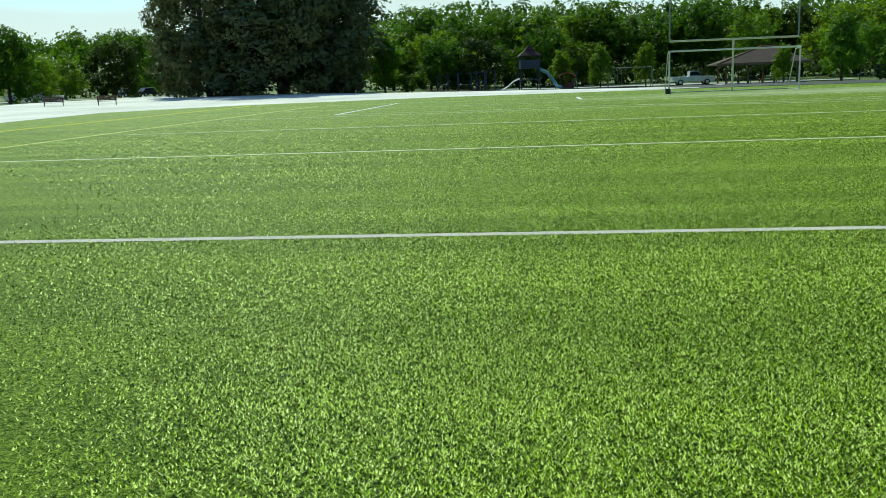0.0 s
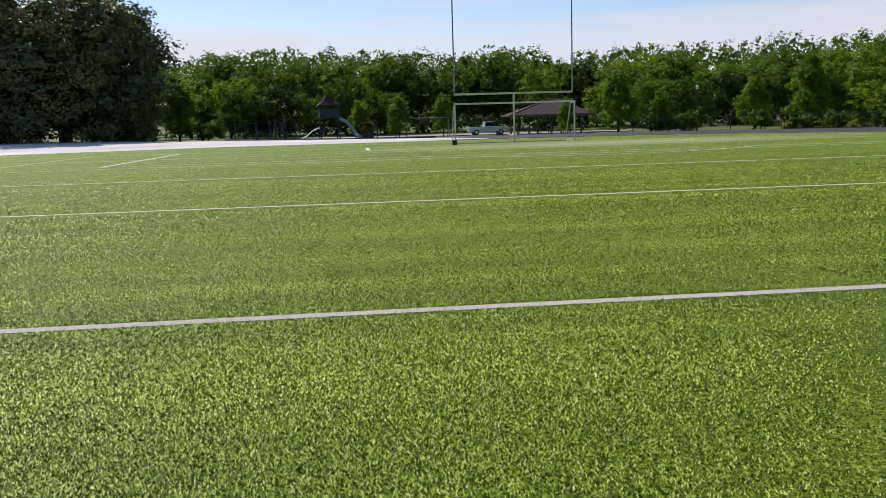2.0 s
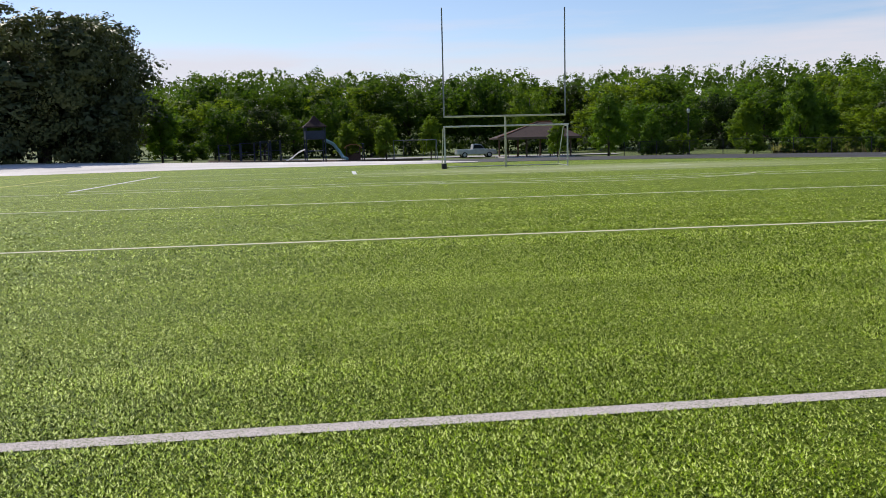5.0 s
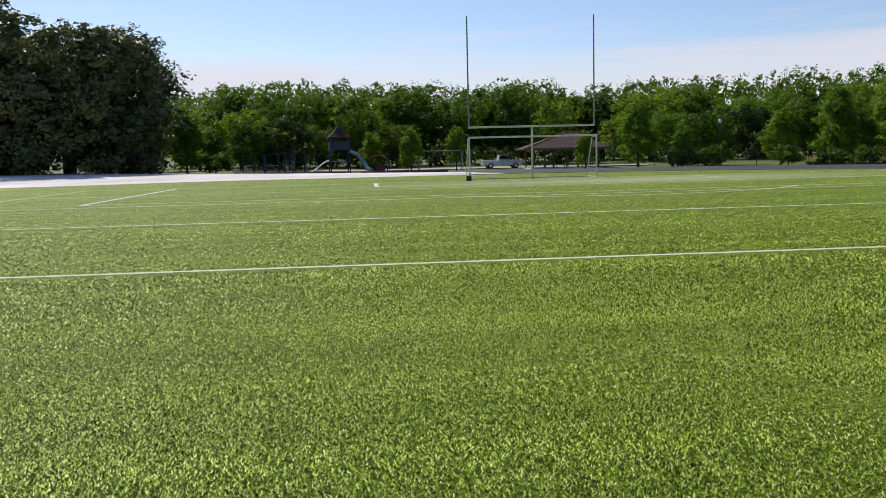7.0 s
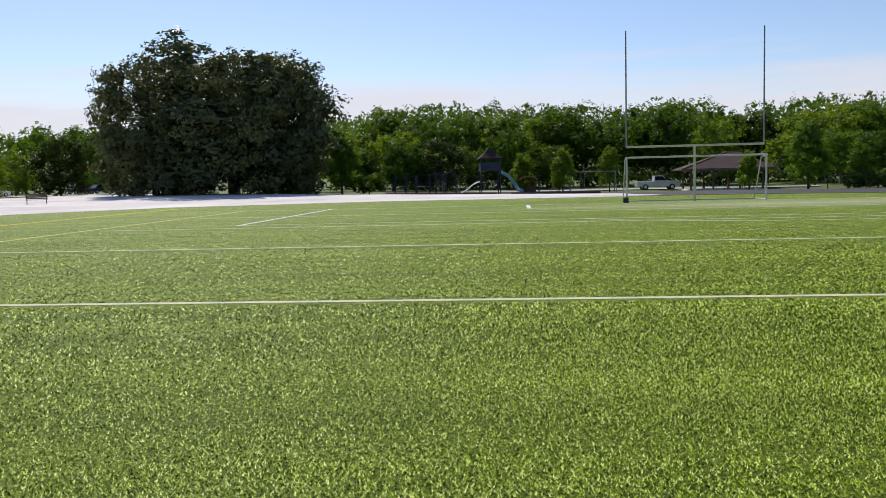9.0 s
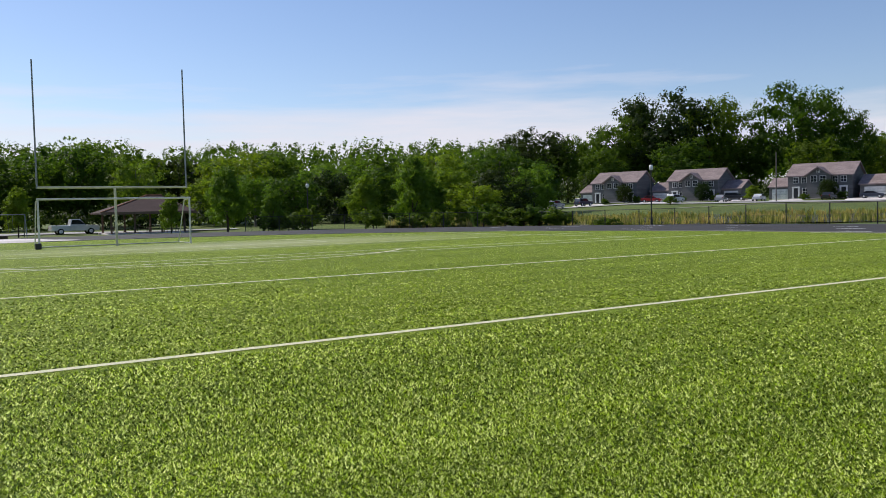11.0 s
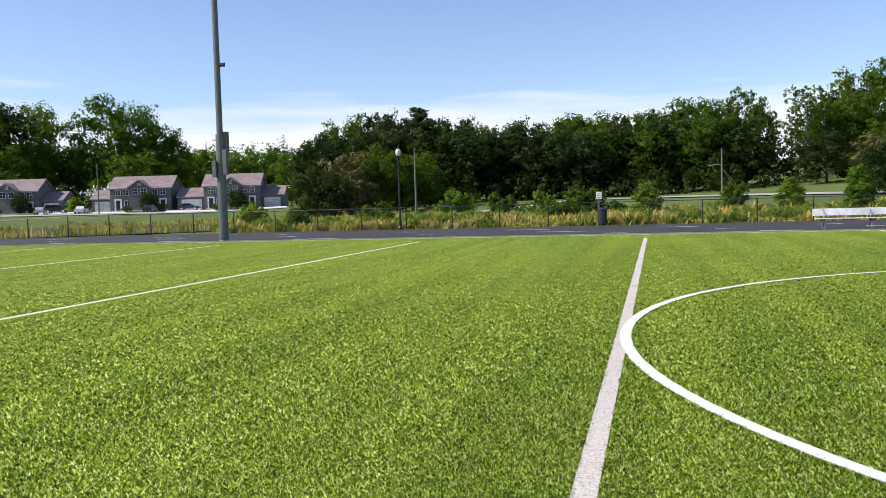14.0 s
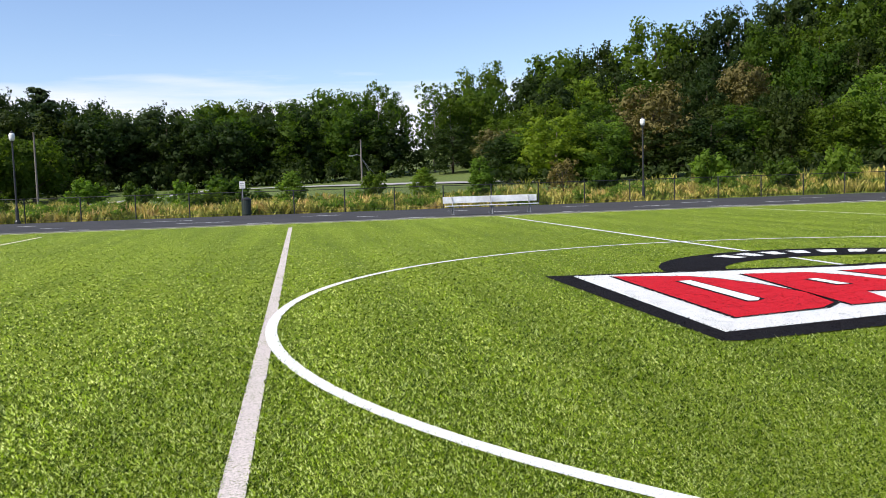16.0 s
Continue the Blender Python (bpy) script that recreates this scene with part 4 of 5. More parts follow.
# ---- goal frames on the field ----
def goal_frames():
    y = 54.95
    goal = empty("football_goal", pose(0.0, y + 0.35, 0), "pale yellow football goal posts with tall uprights", "goal post")
    part("centre_post", tubed([(0, 0, -0.1), (0, 0, 3.05)], 0.065, 12), YELLOWED, goal)
    part("crossbar", tubed([(-3.68, 0, 3.05), (3.68, 0, 3.05)], 0.06, 10), YELLOWED, goal)
    for sx in (-1, 1):
        part("upright", tubed([(sx * 3.68, 0, 3.0), (sx * 3.68, 0, 9.35)], [0.045, 0.038], 10), GALVANISED, goal, "thin grey upright")
    frame_ob = empty("soccer_goal", pose(0, y, 0), "white steel soccer goal frame without a net", "soccer goal")
    for sx in (-1, 1):
        part("post", tubed([(sx * 3.72, 0, -0.02), (sx * 3.72, 0, 2.44)], 0.05, 12), WHITE_METAL, frame_ob)
        part("side_brace", tubed([(sx * 3.72, 0, 2.42), (sx * 3.70, 0.9, 2.35), (sx * 3.66, 2.1, 0.05)], 0.03, 8), WHITE_METAL, frame_ob)
        part("ground_bar", tubed([(sx * 3.72, 0, 0.04), (sx * 3.66, 2.1, 0.04)], 0.03, 8), WHITE_METAL, frame_ob)
        if sx < 0:
            part("base_weight", boxed(sx * 3.78 - 0.14, sx * 3.78 + 0.14, -0.16, 0.22, 0.0, 0.30, bevel=0.03), BLACK_METAL, frame_ob, "dark square base weight")
    part("crossbar", tubed([(-3.78, 0, 2.46), (3.78, 0, 2.46)], 0.05, 12), WHITE_METAL, frame_ob)
    part("back_bar", tubed([(-3.66, 2.1, 0.04), (3.66, 2.1, 0.04)], 0.03, 8), WHITE_METAL, frame_ob)


goal_frames()


EMBLEM = []   # outlines of the painted emblem from below upwards, with the number of their paint


def logo():
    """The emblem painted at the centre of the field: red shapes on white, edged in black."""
    holder = empty("field_emblem", pose(-0.28, 0, 0), "red, white and black emblem painted on the turf", "painted emblem")

    def sheet(name, outline, mat, z, parent=holder, label=""):
        EMBLEM.append((list(outline), {WHITE_PAINT: 1, RED_PAINT: 4, BLACK_PAINT: 5}[mat]))
        bm = bmesh.new()
        bm.faces.new([bm.verts.new((x, y, z)) for x, y in outline])
        bmesh.ops.triangulate(bm, faces=bm.faces)
        bmesh.ops.recalc_face_normals(bm, faces=bm.faces)
        ob = part(name, bm, mat, parent, label)
        if ob.data.polygons[0].normal.z < 0:
            ob.data.flip_normals()
        return ob

    def grown(outline, by):
        cx = sum(p[0] for p in outline) / len(outline)
        cy = sum(p[1] for p in outline) / len(outline)
        return [(x + by * (1 if x > cx else -1), y + by * (1 if y > cy else -1)) for x, y in outline]

    band = []
    for k in range(41):
        a = math.pi * k / 40
        band.append((3.45 + 3.15 * math.sin(a), -0.45 + 3.45 * math.cos(a)))
    for k in range(40, -1, -1):
        a = math.pi * k / 40
        band.append((3.45 + 1.65 * math.sin(a), -0.45 + 2.45 * math.cos(a)))
    sheet("arch_band", band, BLACK_PAINT, 0.010, label="black arched band")
    for k in range(7):
        a0 = radians(57 + 11.2 * k)
        a1 = a0 + radians(7.4)
        chip = [(3.45 + r1 * math.sin(a), -0.45 + (r1 + 0.32) * math.cos(a)) for r1, a in ((2.2, a0), (2.78, a0 + 0.03), (2.78, a1 + 0.02), (2.2, a1 - 0.02))]
        sheet("arch_chip", chip, WHITE_PAINT, 0.014, label="white chip on the band")
    sheet("backing", [(3.98, 4.95), (3.55, 0), (3.98, -4.95), (-1.8, -4.95), (-1.85, -4.7), (-1.05, 0), (-1.85, 4.7), (-1.8, 4.95)], BLACK_PAINT, 0.012, label="black backing of the emblem")
    sheet("panel", [(3.76, 4.55), (3.22, 0), (3.76, -4.55), (-1.42, -4.7), (-0.55, 0), (-1.42, 4.72)], WHITE_PAINT, 0.016, label="white panel of the emblem")
    shapes = [[(3.42, 4.02), (-0.70, 4.22), (-0.42, 3.02), (-0.12, 2.68), (0.75, 2.48), (1.7, 2.55), (2.55, 2.76), (2.98, 3.02), (3.2, 3.4)],
              [(2.92, 2.15), (2.72, 1.2), (2.2, 0.95), (-0.1, 0.45), (-0.15, 1.1), (0.55, 1.3), (0.6, 1.75), (-0.25, 2.0), (-0.34, 2.6)],
              [(2.72, 0.62), (2.72, -0.1), (0.6, -0.1), (0.6, -0.9), (-0.1, -0.9), (-0.1, 0.2)],
              [(2.85, -0.9), (2.95, -2.3), (2.3, -2.3), (-0.2, -1.9), (-0.2, -1.3), (2.2, -1.3)],
              [(3.2, -2.7), (3.42, -4.0), (-0.7, -4.2), (-0.45, -2.6)]]
    for o in shapes:
        sheet("outline", grown(o, 0.05), BLACK_PAINT, 0.020)
        sheet("red_shape", o, RED_PAINT, 0.024, label="red painted shape")
    for o in ([(2.42, 3.42), (2.45, 3.22), (0.45, 3.28), (0.28, 3.40), (0.30, 3.52)], [(1.9, 1.72), (1.95, 1.55), (1.25, 1.52), (1.25, 1.7)], [(2.6, -3.3), (2.6, -3.5), (0.3, -3.5), (0.3, -3.2)]):
        sheet("outline", grown(o, 0.04), BLACK_PAINT, 0.028)
        sheet("slot", o, WHITE_PAINT, 0.032, label="white slot")


logo()


# ---- track side: light pole, bench, bin, lamps, fence ----
def light_pole():
    x, y = 28.95, 29.75
    p = empty("floodlight_pole", pose(x, y, -0.05), "tall grey steel floodlight pole with cable boxes", "light pole")
    part("base", turned([(0.27, 0), (0.27, 0.05), (0.235, 0.10), (0.215, 5.35), (0.20, 5.4)], 16), POLE_STEEL, p, "thicker grey base sleeve", smooth=False)
    part("shaft", tubed([(0, 0, 5.3), (0, 0, 14), (0, 0, 26)], [0.155, 0.14, 0.11], 16), POLE_STEEL, p)
    part("power_box", boxed(-0.36, -0.12, 0.1, 0.32, 3.25, 4.05, bevel=0.02), POLE_STEEL, p)
    part("meter_box", boxed(-0.22, 0.0, -0.42, -0.2, 3.35, 4.6, bevel=0.02), POLE_STEEL, p)
    part("riser_box", boxed(0.02, 0.3, -0.34, -0.16, 4.2, 5.5, bevel=0.02), POLE_STEEL, p)
    part("loudspeaker", extruded([(-0.1, 8.75), (0.05, 8.7), (0.05, 8.9), (-0.1, 8.85)], -0.42, -0.12), BLACK_METAL, p, "small dark horn")


def bench():
    b = empty("team_bench", pose(31.3, -0.42, -0.01), "silver aluminium team bench with a backrest", "bench")
    part("seat", boxed(-0.55, -0.25, -2.3, 2.3, 0.42, 0.46, bevel=0.01), ALUMINIUM, b)
    part("backrest", boxed(0.0, 0.05, -2.34, 2.34, 0.56, 0.88, bevel=0.012), ALUMINIUM, b)
    for yy in (-1.9, 0, 1.9):
        bm = tubed([(-0.5, yy, 0.0), (-0.42, yy, 0.42)], 0.025)
        tube(bm, [(0.1, yy, 0.0), (-0.25, yy, 0.42)], 0.025)
        tube(bm, [(-0.25, yy, 0.42), (0.02, yy, 0.86)], 0.025)
        tube(bm, [(-0.55, yy, 0.02), (0.15, yy, 0.02)], 0.025)
        part("leg_frame", bm, GALVANISED, b)


def bin_and_sign():
    x, y = 43.0, 11.9
    t = empty("litter_bin", pose(x, y, -0.02), "dark green slatted litter bin by the fence", "litter bin")
    part("drum", turned([(0.25, 0), (0.28, 0.08), (0.29, 0.88), (0.27, 0.92)], 16), DARK_PLASTIC, t)
    part("lid", turned([(0.30, 0.92), (0.31, 0.97), (0.2, 1.05), (0.1, 1.08)], 16), BLACK_METAL, t)
    s = empty("notice_sign", pose(43.3, 12.1, -0.02), "small white notice sign on a thin post", "sign")
    part("post", tubed([(0, 0, 0), (0, 0, 2.0)], 0.03), GALVANISED, s)
    board = part("board", boxed(-0.06, -0.03, -0.17, 0.17, 1.62, 2.05, bevel=0.008), WHITE_PLASTIC, s)
    for k in range(3):
        part("text_bar", boxed(-0.066, -0.0605, -0.12, 0.12, 1.70 + 0.11 * k, 1.73 + 0.11 * k), BLACK_METAL, board)


def street_lamp(x, y, top, label="black park lamp post with a white acorn globe"):
    z = land(x, y) - 0.04
    h = top - z
    p = empty("street_lamp", pose(x, y, z), label, "street lamp", "lamp posts round the field")
    part("pole", turned([(0.17, 0), (0.17, 0.12), (0.11, 0.22), (0.09, 0.9), (0.06, 1.0), (0.05, h - 0.62), (0.09, h - 0.58), (0.12, h - 0.5)], 12), BLACK_METAL, p)
    part("globe", turned([(0.12, h - 0.5), (0.16, h - 0.36), (0.17, h - 0.18), (0.12, h - 0.06)], 14), LAMP_GLASS, p, "white acorn globe", smooth=True)
    part("finial", turned([(0.13, h - 0.06), (0.06, h), (0.02, h + 0.06), (0.015, h + 0.12)], 10), BLACK_METAL, p)


def utility_pole(bearing, d, top, arm=True, guy=False):
    x, y = at_bearing(bearing, d)
    z = land(x, y) - 0.05
    p = empty("utility_pole", pose(x, y, z, 0, 0, -bearing), "weathered wooden utility pole", "utility pole", "utility poles")
    h = top - z
    part("pole", tubed([(0, 0, 0), (0, 0, h)], [0.13, 0.09], 10), POLE_WOOD, p)
    if arm:
        part("arm", tubed([(0, 0, h - 2.0), (-0.5, 0, h - 1.8), (-1.1, 0, h - 1.9)], 0.04), GALVANISED, p)
        part("lamp_head", boxed(-1.5, -1.0, -0.12, 0.12, h - 2.0, h - 1.86, bevel=0.03), GALVANISED, p)
    if guy:
        for k in (2.0, 2.7):
            part("guy_wire", tubed([(0, 0, h - 2.2), (k, 0, 0.0)], 0.02, 5), GALVANISED, p)


light_pole()
bench()
bin_and_sign()
street_lamp(44.1, 60.0, 4.9)
street_lamp(43.4, 24.9, 5.25)
street_lamp(44.6, -13.9, 5.45)
x, y = at_bearing(23.6, 92)
street_lamp(x, y, 4.6)
utility_pole(94.2, 104, 7.1, True, True)
utility_pole(74.2, 104, 8.5, False)
utility_pole(54.0, 176, 11.0, False)
utility_pole(39.0, 160, 8.0, False)


def fence():
    spots = [(43.6, -62), (43.6, 40), (42.5, 56), (37, 70), (28, 79), (14, 84)]
    pts = []
    for (x0, y0), (x1, y1) in zip(spots, spots[1:]):
        n = max(1, round(math.hypot(x1 - x0, y1 - y0) / 3.05))
        pts += [(x0 + (x1 - x0) * k / n, y0 + (y1 - y0) * k / n) for k in range(n)]
    f = empty("chain_link_fence", pose(0, 0, 0), "low black chain-link fence with round posts", "fence")
    post = bpy.data.meshes.new("post")
    bm = tubed([(0, 0, -0.1), (0, 0, 1.47)], 0.038, 8)
    bm.to_mesh(post)
    bm.free()
    post.materials.append(BLACK_METAL)
    for x, y in pts:
        place_part("post", post, f, at=pose(x, y, land(x, y) - 0.05))
    heads = [(x, y, land(x, y) + 1.38) for x, y in pts]
    part("top_rail", tubed(heads, 0.024, 6), BLACK_METAL, f)
    part("bottom_wire", tubed([(x, y, z - 1.3) for x, y, z in heads], 0.008, 4), BLACK_METAL, f)
    verts, faces = [], []
    for (x0, y0, z0), (x1, y1, z1) in zip(heads, heads[1:]):
        n = 20
        for k in range(-9, n):
            for flip in (False, True):
                a, b = k / n, (k + 9) / n
                ends = []
                for s_, up in ((a, 0), (b, 1)):
                    cl = min(1, max(0, s_))
                    t_ = (cl - a) / (b - a)
                    ends.append((x0 + (x1 - x0) * cl, y0 + (y1 - y0) * cl, z0 + (z1 - z0) * cl - 1.3 + 1.3 * (1 - t_ if flip else t_)))
                i = len(verts)
                verts += [ends[0], (ends[0][0], ends[0][1], ends[0][2] + 0.007), (ends[1][0], ends[1][1], ends[1][2] + 0.007), ends[1]]
                faces.append((i, i + 1, i + 2, i + 3))
    tagged(place_part("mesh", mesh_of("mesh", verts, faces, BLACK_METAL), f), "thin black wire mesh", kind="stuff")


fence()


def track_marks():
    """Short white lane marks on the track."""
    r = np.random.default_rng(3)
    for k in range(44):
        y = -42 + 2.5 * k + r.uniform(-.6, .6)
        x = 30.0 + (k % 3) * 3.6 + r.uniform(-.3, .3)
        l = r.uniform(0.35, 1.3)
        strip("lane_mark", [(x, y - l), (x, y + l)], 0.24, TRIM, "short white mark painted on asphalt", -0.006)


track_marks()



# ---- houses beyond the pond ----
def gable_roof(width, depth, eave, rise, over=0.4, along="x"):
    """A solid gable roof over a block, ridge along x, with eaves."""
    w, d = width / 2 + over, depth / 2 + over
    prof = [(-d, eave - 0.12), (0, eave + rise), (d, eave - 0.12), (d, eave - 0.34), (0, eave + rise - 0.26), (-d, eave - 0.34)]
    bm = bmesh.new()
    a = [bm.verts.new((-w, y, z)) for y, z in prof]
    b = [bm.verts.new((w, y, z)) for y, z in prof]
    for k in range(6):
        bm.faces.new((a[k], a[(k + 1) % 6], b[(k + 1) % 6], b[k]))
    for ring in (a, b):
        bm.faces.new((ring[0], ring[1], ring[4], ring[5]))
        bm.faces.new((ring[1], ring[2], ring[3], ring[4]))
    bmesh.ops.recalc_face_normals(bm, faces=bm.faces)
    return bm


def gable_block(width, depth, eave, rise):
    """Walls with gable ends, ridge along x."""
    d = depth / 2
    prof = [(-d, 0), (d, 0), (d, eave - 0.3), (0, eave + rise - 0.36), (-d, eave - 0.3)]
    bm = bmesh.new()
    a = [bm.verts.new((-width / 2, y, z)) for y, z in prof]
    b = [bm.verts.new((width / 2, y, z)) for y, z in prof]
    for k in range(5):
        bm.faces.new((a[k], a[(k + 1) % 5], b[(k + 1) % 5], b[k]))
    bm.faces.new(a[::-1])
    bm.faces.new(b)
    bmesh.ops.recalc_face_normals(bm, faces=bm.faces)
    return bm


def window(parent, x, z, w, h, y):
    fr = bmesh.new()
    for x0, x1, z0, z1 in ((-w / 2 - .08, -w / 2, -.08, h + .08), (w / 2, w / 2 + .08, -.08, h + .08), (-w / 2, w / 2, -.08, 0), (-w / 2, w / 2, h, h + .08), (-0.03, 0.03, 0, h), (-w / 2, -0.03, h / 2 - .03, h / 2 + .03), (0.03, w / 2, h / 2 - .03, h / 2 + .03)):
        box(fr, x + x0, x + x1, y - 0.09, y, z + z0, z + z1)
    win = part("window", fr, TRIM, parent, "white sash window frame")
    part("pane", boxed(x - w / 2, x + w / 2, y - 0.05, y - 0.01, z, z + h), WINDOW, win)


def door(parent, x, y):
    fr = bmesh.new()
    box(fr, x - .75, x - .45, y - .14, y, 0, 2.3)
    box(fr, x + .45, x + .75, y - .14, y, 0, 2.3)
    box(fr, x - .8, x + .8, y - .16, y, 2.3, 2.62)
    d = part("door", fr, TRIM, parent, "dark door in a white surround")
    part("leaf", boxed(x - .45, x + .45, y - .07, y - .02, 0, 2.3, bevel=0.01), BLACK_METAL, d, "dark front door")


def garage(parent, x, w, depth, y):
    """A low side garage with its own roof."""
    g = gable_block(w, depth, 2.9, 1.9)
    bmesh.ops.translate(g, verts=g.verts, vec=(x, y, 0))
    wall = part("garage_wall", g, SIDING, parent)
    rf = gable_roof(w, depth, 2.9, 1.9, 0.3)
    bmesh.ops.translate(rf, verts=rf.verts, vec=(x, y, 0))
    part("garage_roof", rf, SHINGLE, parent)
    gd = part("garage_door", boxed(x - w * 0.36, x + w * 0.36, y - depth / 2 - 0.08, y - depth / 2, 0, 2.2, bevel=0.01), TRIM, parent, "white panelled garage door")
    for k in range(1, 4):
        part("door_groove", boxed(x - w * 0.36, x + w * 0.36, y - depth / 2 - 0.085, y - depth / 2 - 0.078, 0.55 * k - .02, 0.55 * k + .02), GALVANISED, gd)


def house(bearing, d, width, facing, left_garage, right_garage, label):
    x, y = at_bearing(bearing, d)
    z = land(x, y) - 0.1
    h = empty("house", pose(x, y, z, 0, 0, facing), label, "house", "row of houses")
    depth, eave, rise = 9.0, 5.0, 2.6
    part("wall", gable_block(width, depth, eave, rise), SIDING, h)
    part("roof", gable_roof(width, depth, eave, rise), SHINGLE, h)
    # centre front gable
    gw = 4.6
    bm = bmesh.new()
    prof = [(-gw / 2, 0), (gw / 2, 0), (gw / 2, eave - .1), (0, eave + 1.5), (-gw / 2, eave - .1)]
    a = [bm.verts.new((px, -depth / 2 - 0.7, pz)) for px, pz in prof]
    b = [bm.verts.new((px, -depth / 2 + 2.5, pz)) for px, pz in prof]
    for k in range(5):
        bm.faces.new((a[k], a[(k + 1) % 5], b[(k + 1) % 5], b[k]))
    bm.faces.new(a)
    bm.faces.new(b[::-1])
    bmesh.ops.recalc_face_normals(bm, faces=bm.faces)
    part("gable_wall", bm, SIDING, h)
    rf = gable_roof(3.6, gw, eave, 1.65, 0.35)
    bmesh.ops.rotate(rf, verts=rf.verts, matrix=Matrix.Rotation(radians(90), 3, "Z"), cent=(0, 0, 0))
    bmesh.ops.translate(rf, verts=rf.verts, vec=(0, -depth / 2 + 0.8, 0))
    part("gable_roof", rf, SHINGLE, h)
    f = -depth / 2
    for sx in (-1, 1):
        door(h, sx * width * 0.37, f)
        window(h, sx * width * 0.22, 0.9, 1.1, 1.3, f)
        window(h, sx * width * 0.37, 3.4, 1.0, 1.1, f)
        window(h, sx * width * 0.24, 3.4, 1.0, 1.1, f)
        window(h, sx * 0.9, 3.5, 1.1, 1.2, f - 0.7)
    window(h, 0, 5.35, 0.5, 0.5, f - 0.7)
    part("step", boxed(-width * 0.45, width * 0.45, f - 1.3, f - 0.01, 0, 0.14, bevel=0.02), CONCRETE, h)
    if left_garage:
        garage(h, -width / 2 - left_garage / 2 - 0.02, left_garage, 8.0, 1.5)
    if right_garage:
        garage(h, width / 2 + right_garage / 2 + 0.02, right_garage, 8.0, 1.5)
    return h


FACE = -73.0
for b, d, w, lg, rg in ((44.6, 214, 12.0, 4.4, 0), (49.5, 208, 11.9, 5.6, 4.4), (56.85, 198, 12.8, 4.6, 0), (62.35, 192, 11.8, 6.0, 4.8)):
    house(b, d, w, FACE, lg, rg, "grey two-storey duplex house with a brown gable roof")
    for off, hh in ((0.1, 4.6), (0.9, 1.6), (-1.2, 1.3)):
        plant("dark" if hh > 3 else "shrub", *at_bearing(b + off, d - 8.5), hh, 4.2 if hh > 3 else 2.2, group="garden trees in front of the houses")
    flat_patch("driveway", [at_bearing(b + o, d - k) for o, k in ((-3.2, 7), (-3.4, 22), (-1.2, 23), (-1.4, 7))], CONCRETE, "pale concrete driveway in front of a house", "driveway", 0.07, cuts=3)
    flat_patch("driveway", [at_bearing(b + o, d - k) for o, k in ((1.2, 7), (1.0, 22), (3.4, 23), (3.2, 7))], CONCRETE, "pale concrete driveway in front of a house", "driveway", 0.07, cuts=3)
elev_tree("young", 52.6, 186, 1.2, 4.5, group="garden trees in front of the houses")
elev_tree("young", 47.6, 178, 0.6, 4.0, group="garden trees in front of the houses")


def small_house():
    x, y = at_bearing(37.4, 200)
    h = empty("house", pose(x, y, land(x, y) - 0.1, 0, 0, -25), "small white cottage half hidden by trees", "house")
    part("wall", gable_block(9, 7, 3.0, 2.2), TRIM, h)
    part("roof", gable_roof(9, 7, 3.0, 2.2), SHINGLE, h)
    window(h, -2, 1.0, 1.1, 1.3, -3.5)
    window(h, 2, 1.0, 1.1, 1.3, -3.5)
    door(h, 0, -3.5)


small_house()


# ---- vehicles ----
def wheel(parent, x, y, r=0.34):
    sides = 16
    bm = turned([(r * 0.62, -0.11), (r * 0.92, -0.11), (r, -0.07), (r, 0.07), (r * 0.92, 0.11), (r * 0.62, 0.11)], sides)
    bmesh.ops.rotate(bm, verts=bm.verts, matrix=Matrix.Rotation(radians(90), 3, "X"), cent=(0, 0, 0))
    bmesh.ops.translate(bm, verts=bm.verts, vec=(x, y, r))
    w = part("wheel", bm, TYRE, parent, "black tyre")
    bm = turned([(0.05, -0.118), (r * 0.6, -0.113), (r * 0.6, 0.113), (0.05, 0.118)], 12)
    bmesh.ops.rotate(bm, verts=bm.verts, matrix=Matrix.Rotation(radians(90), 3, "X"), cent=(0, 0, 0))
    bmesh.ops.translate(bm, verts=bm.verts, vec=(x, y, r))
    part("rim", bm, ALUMINIUM, w, "silver rim")


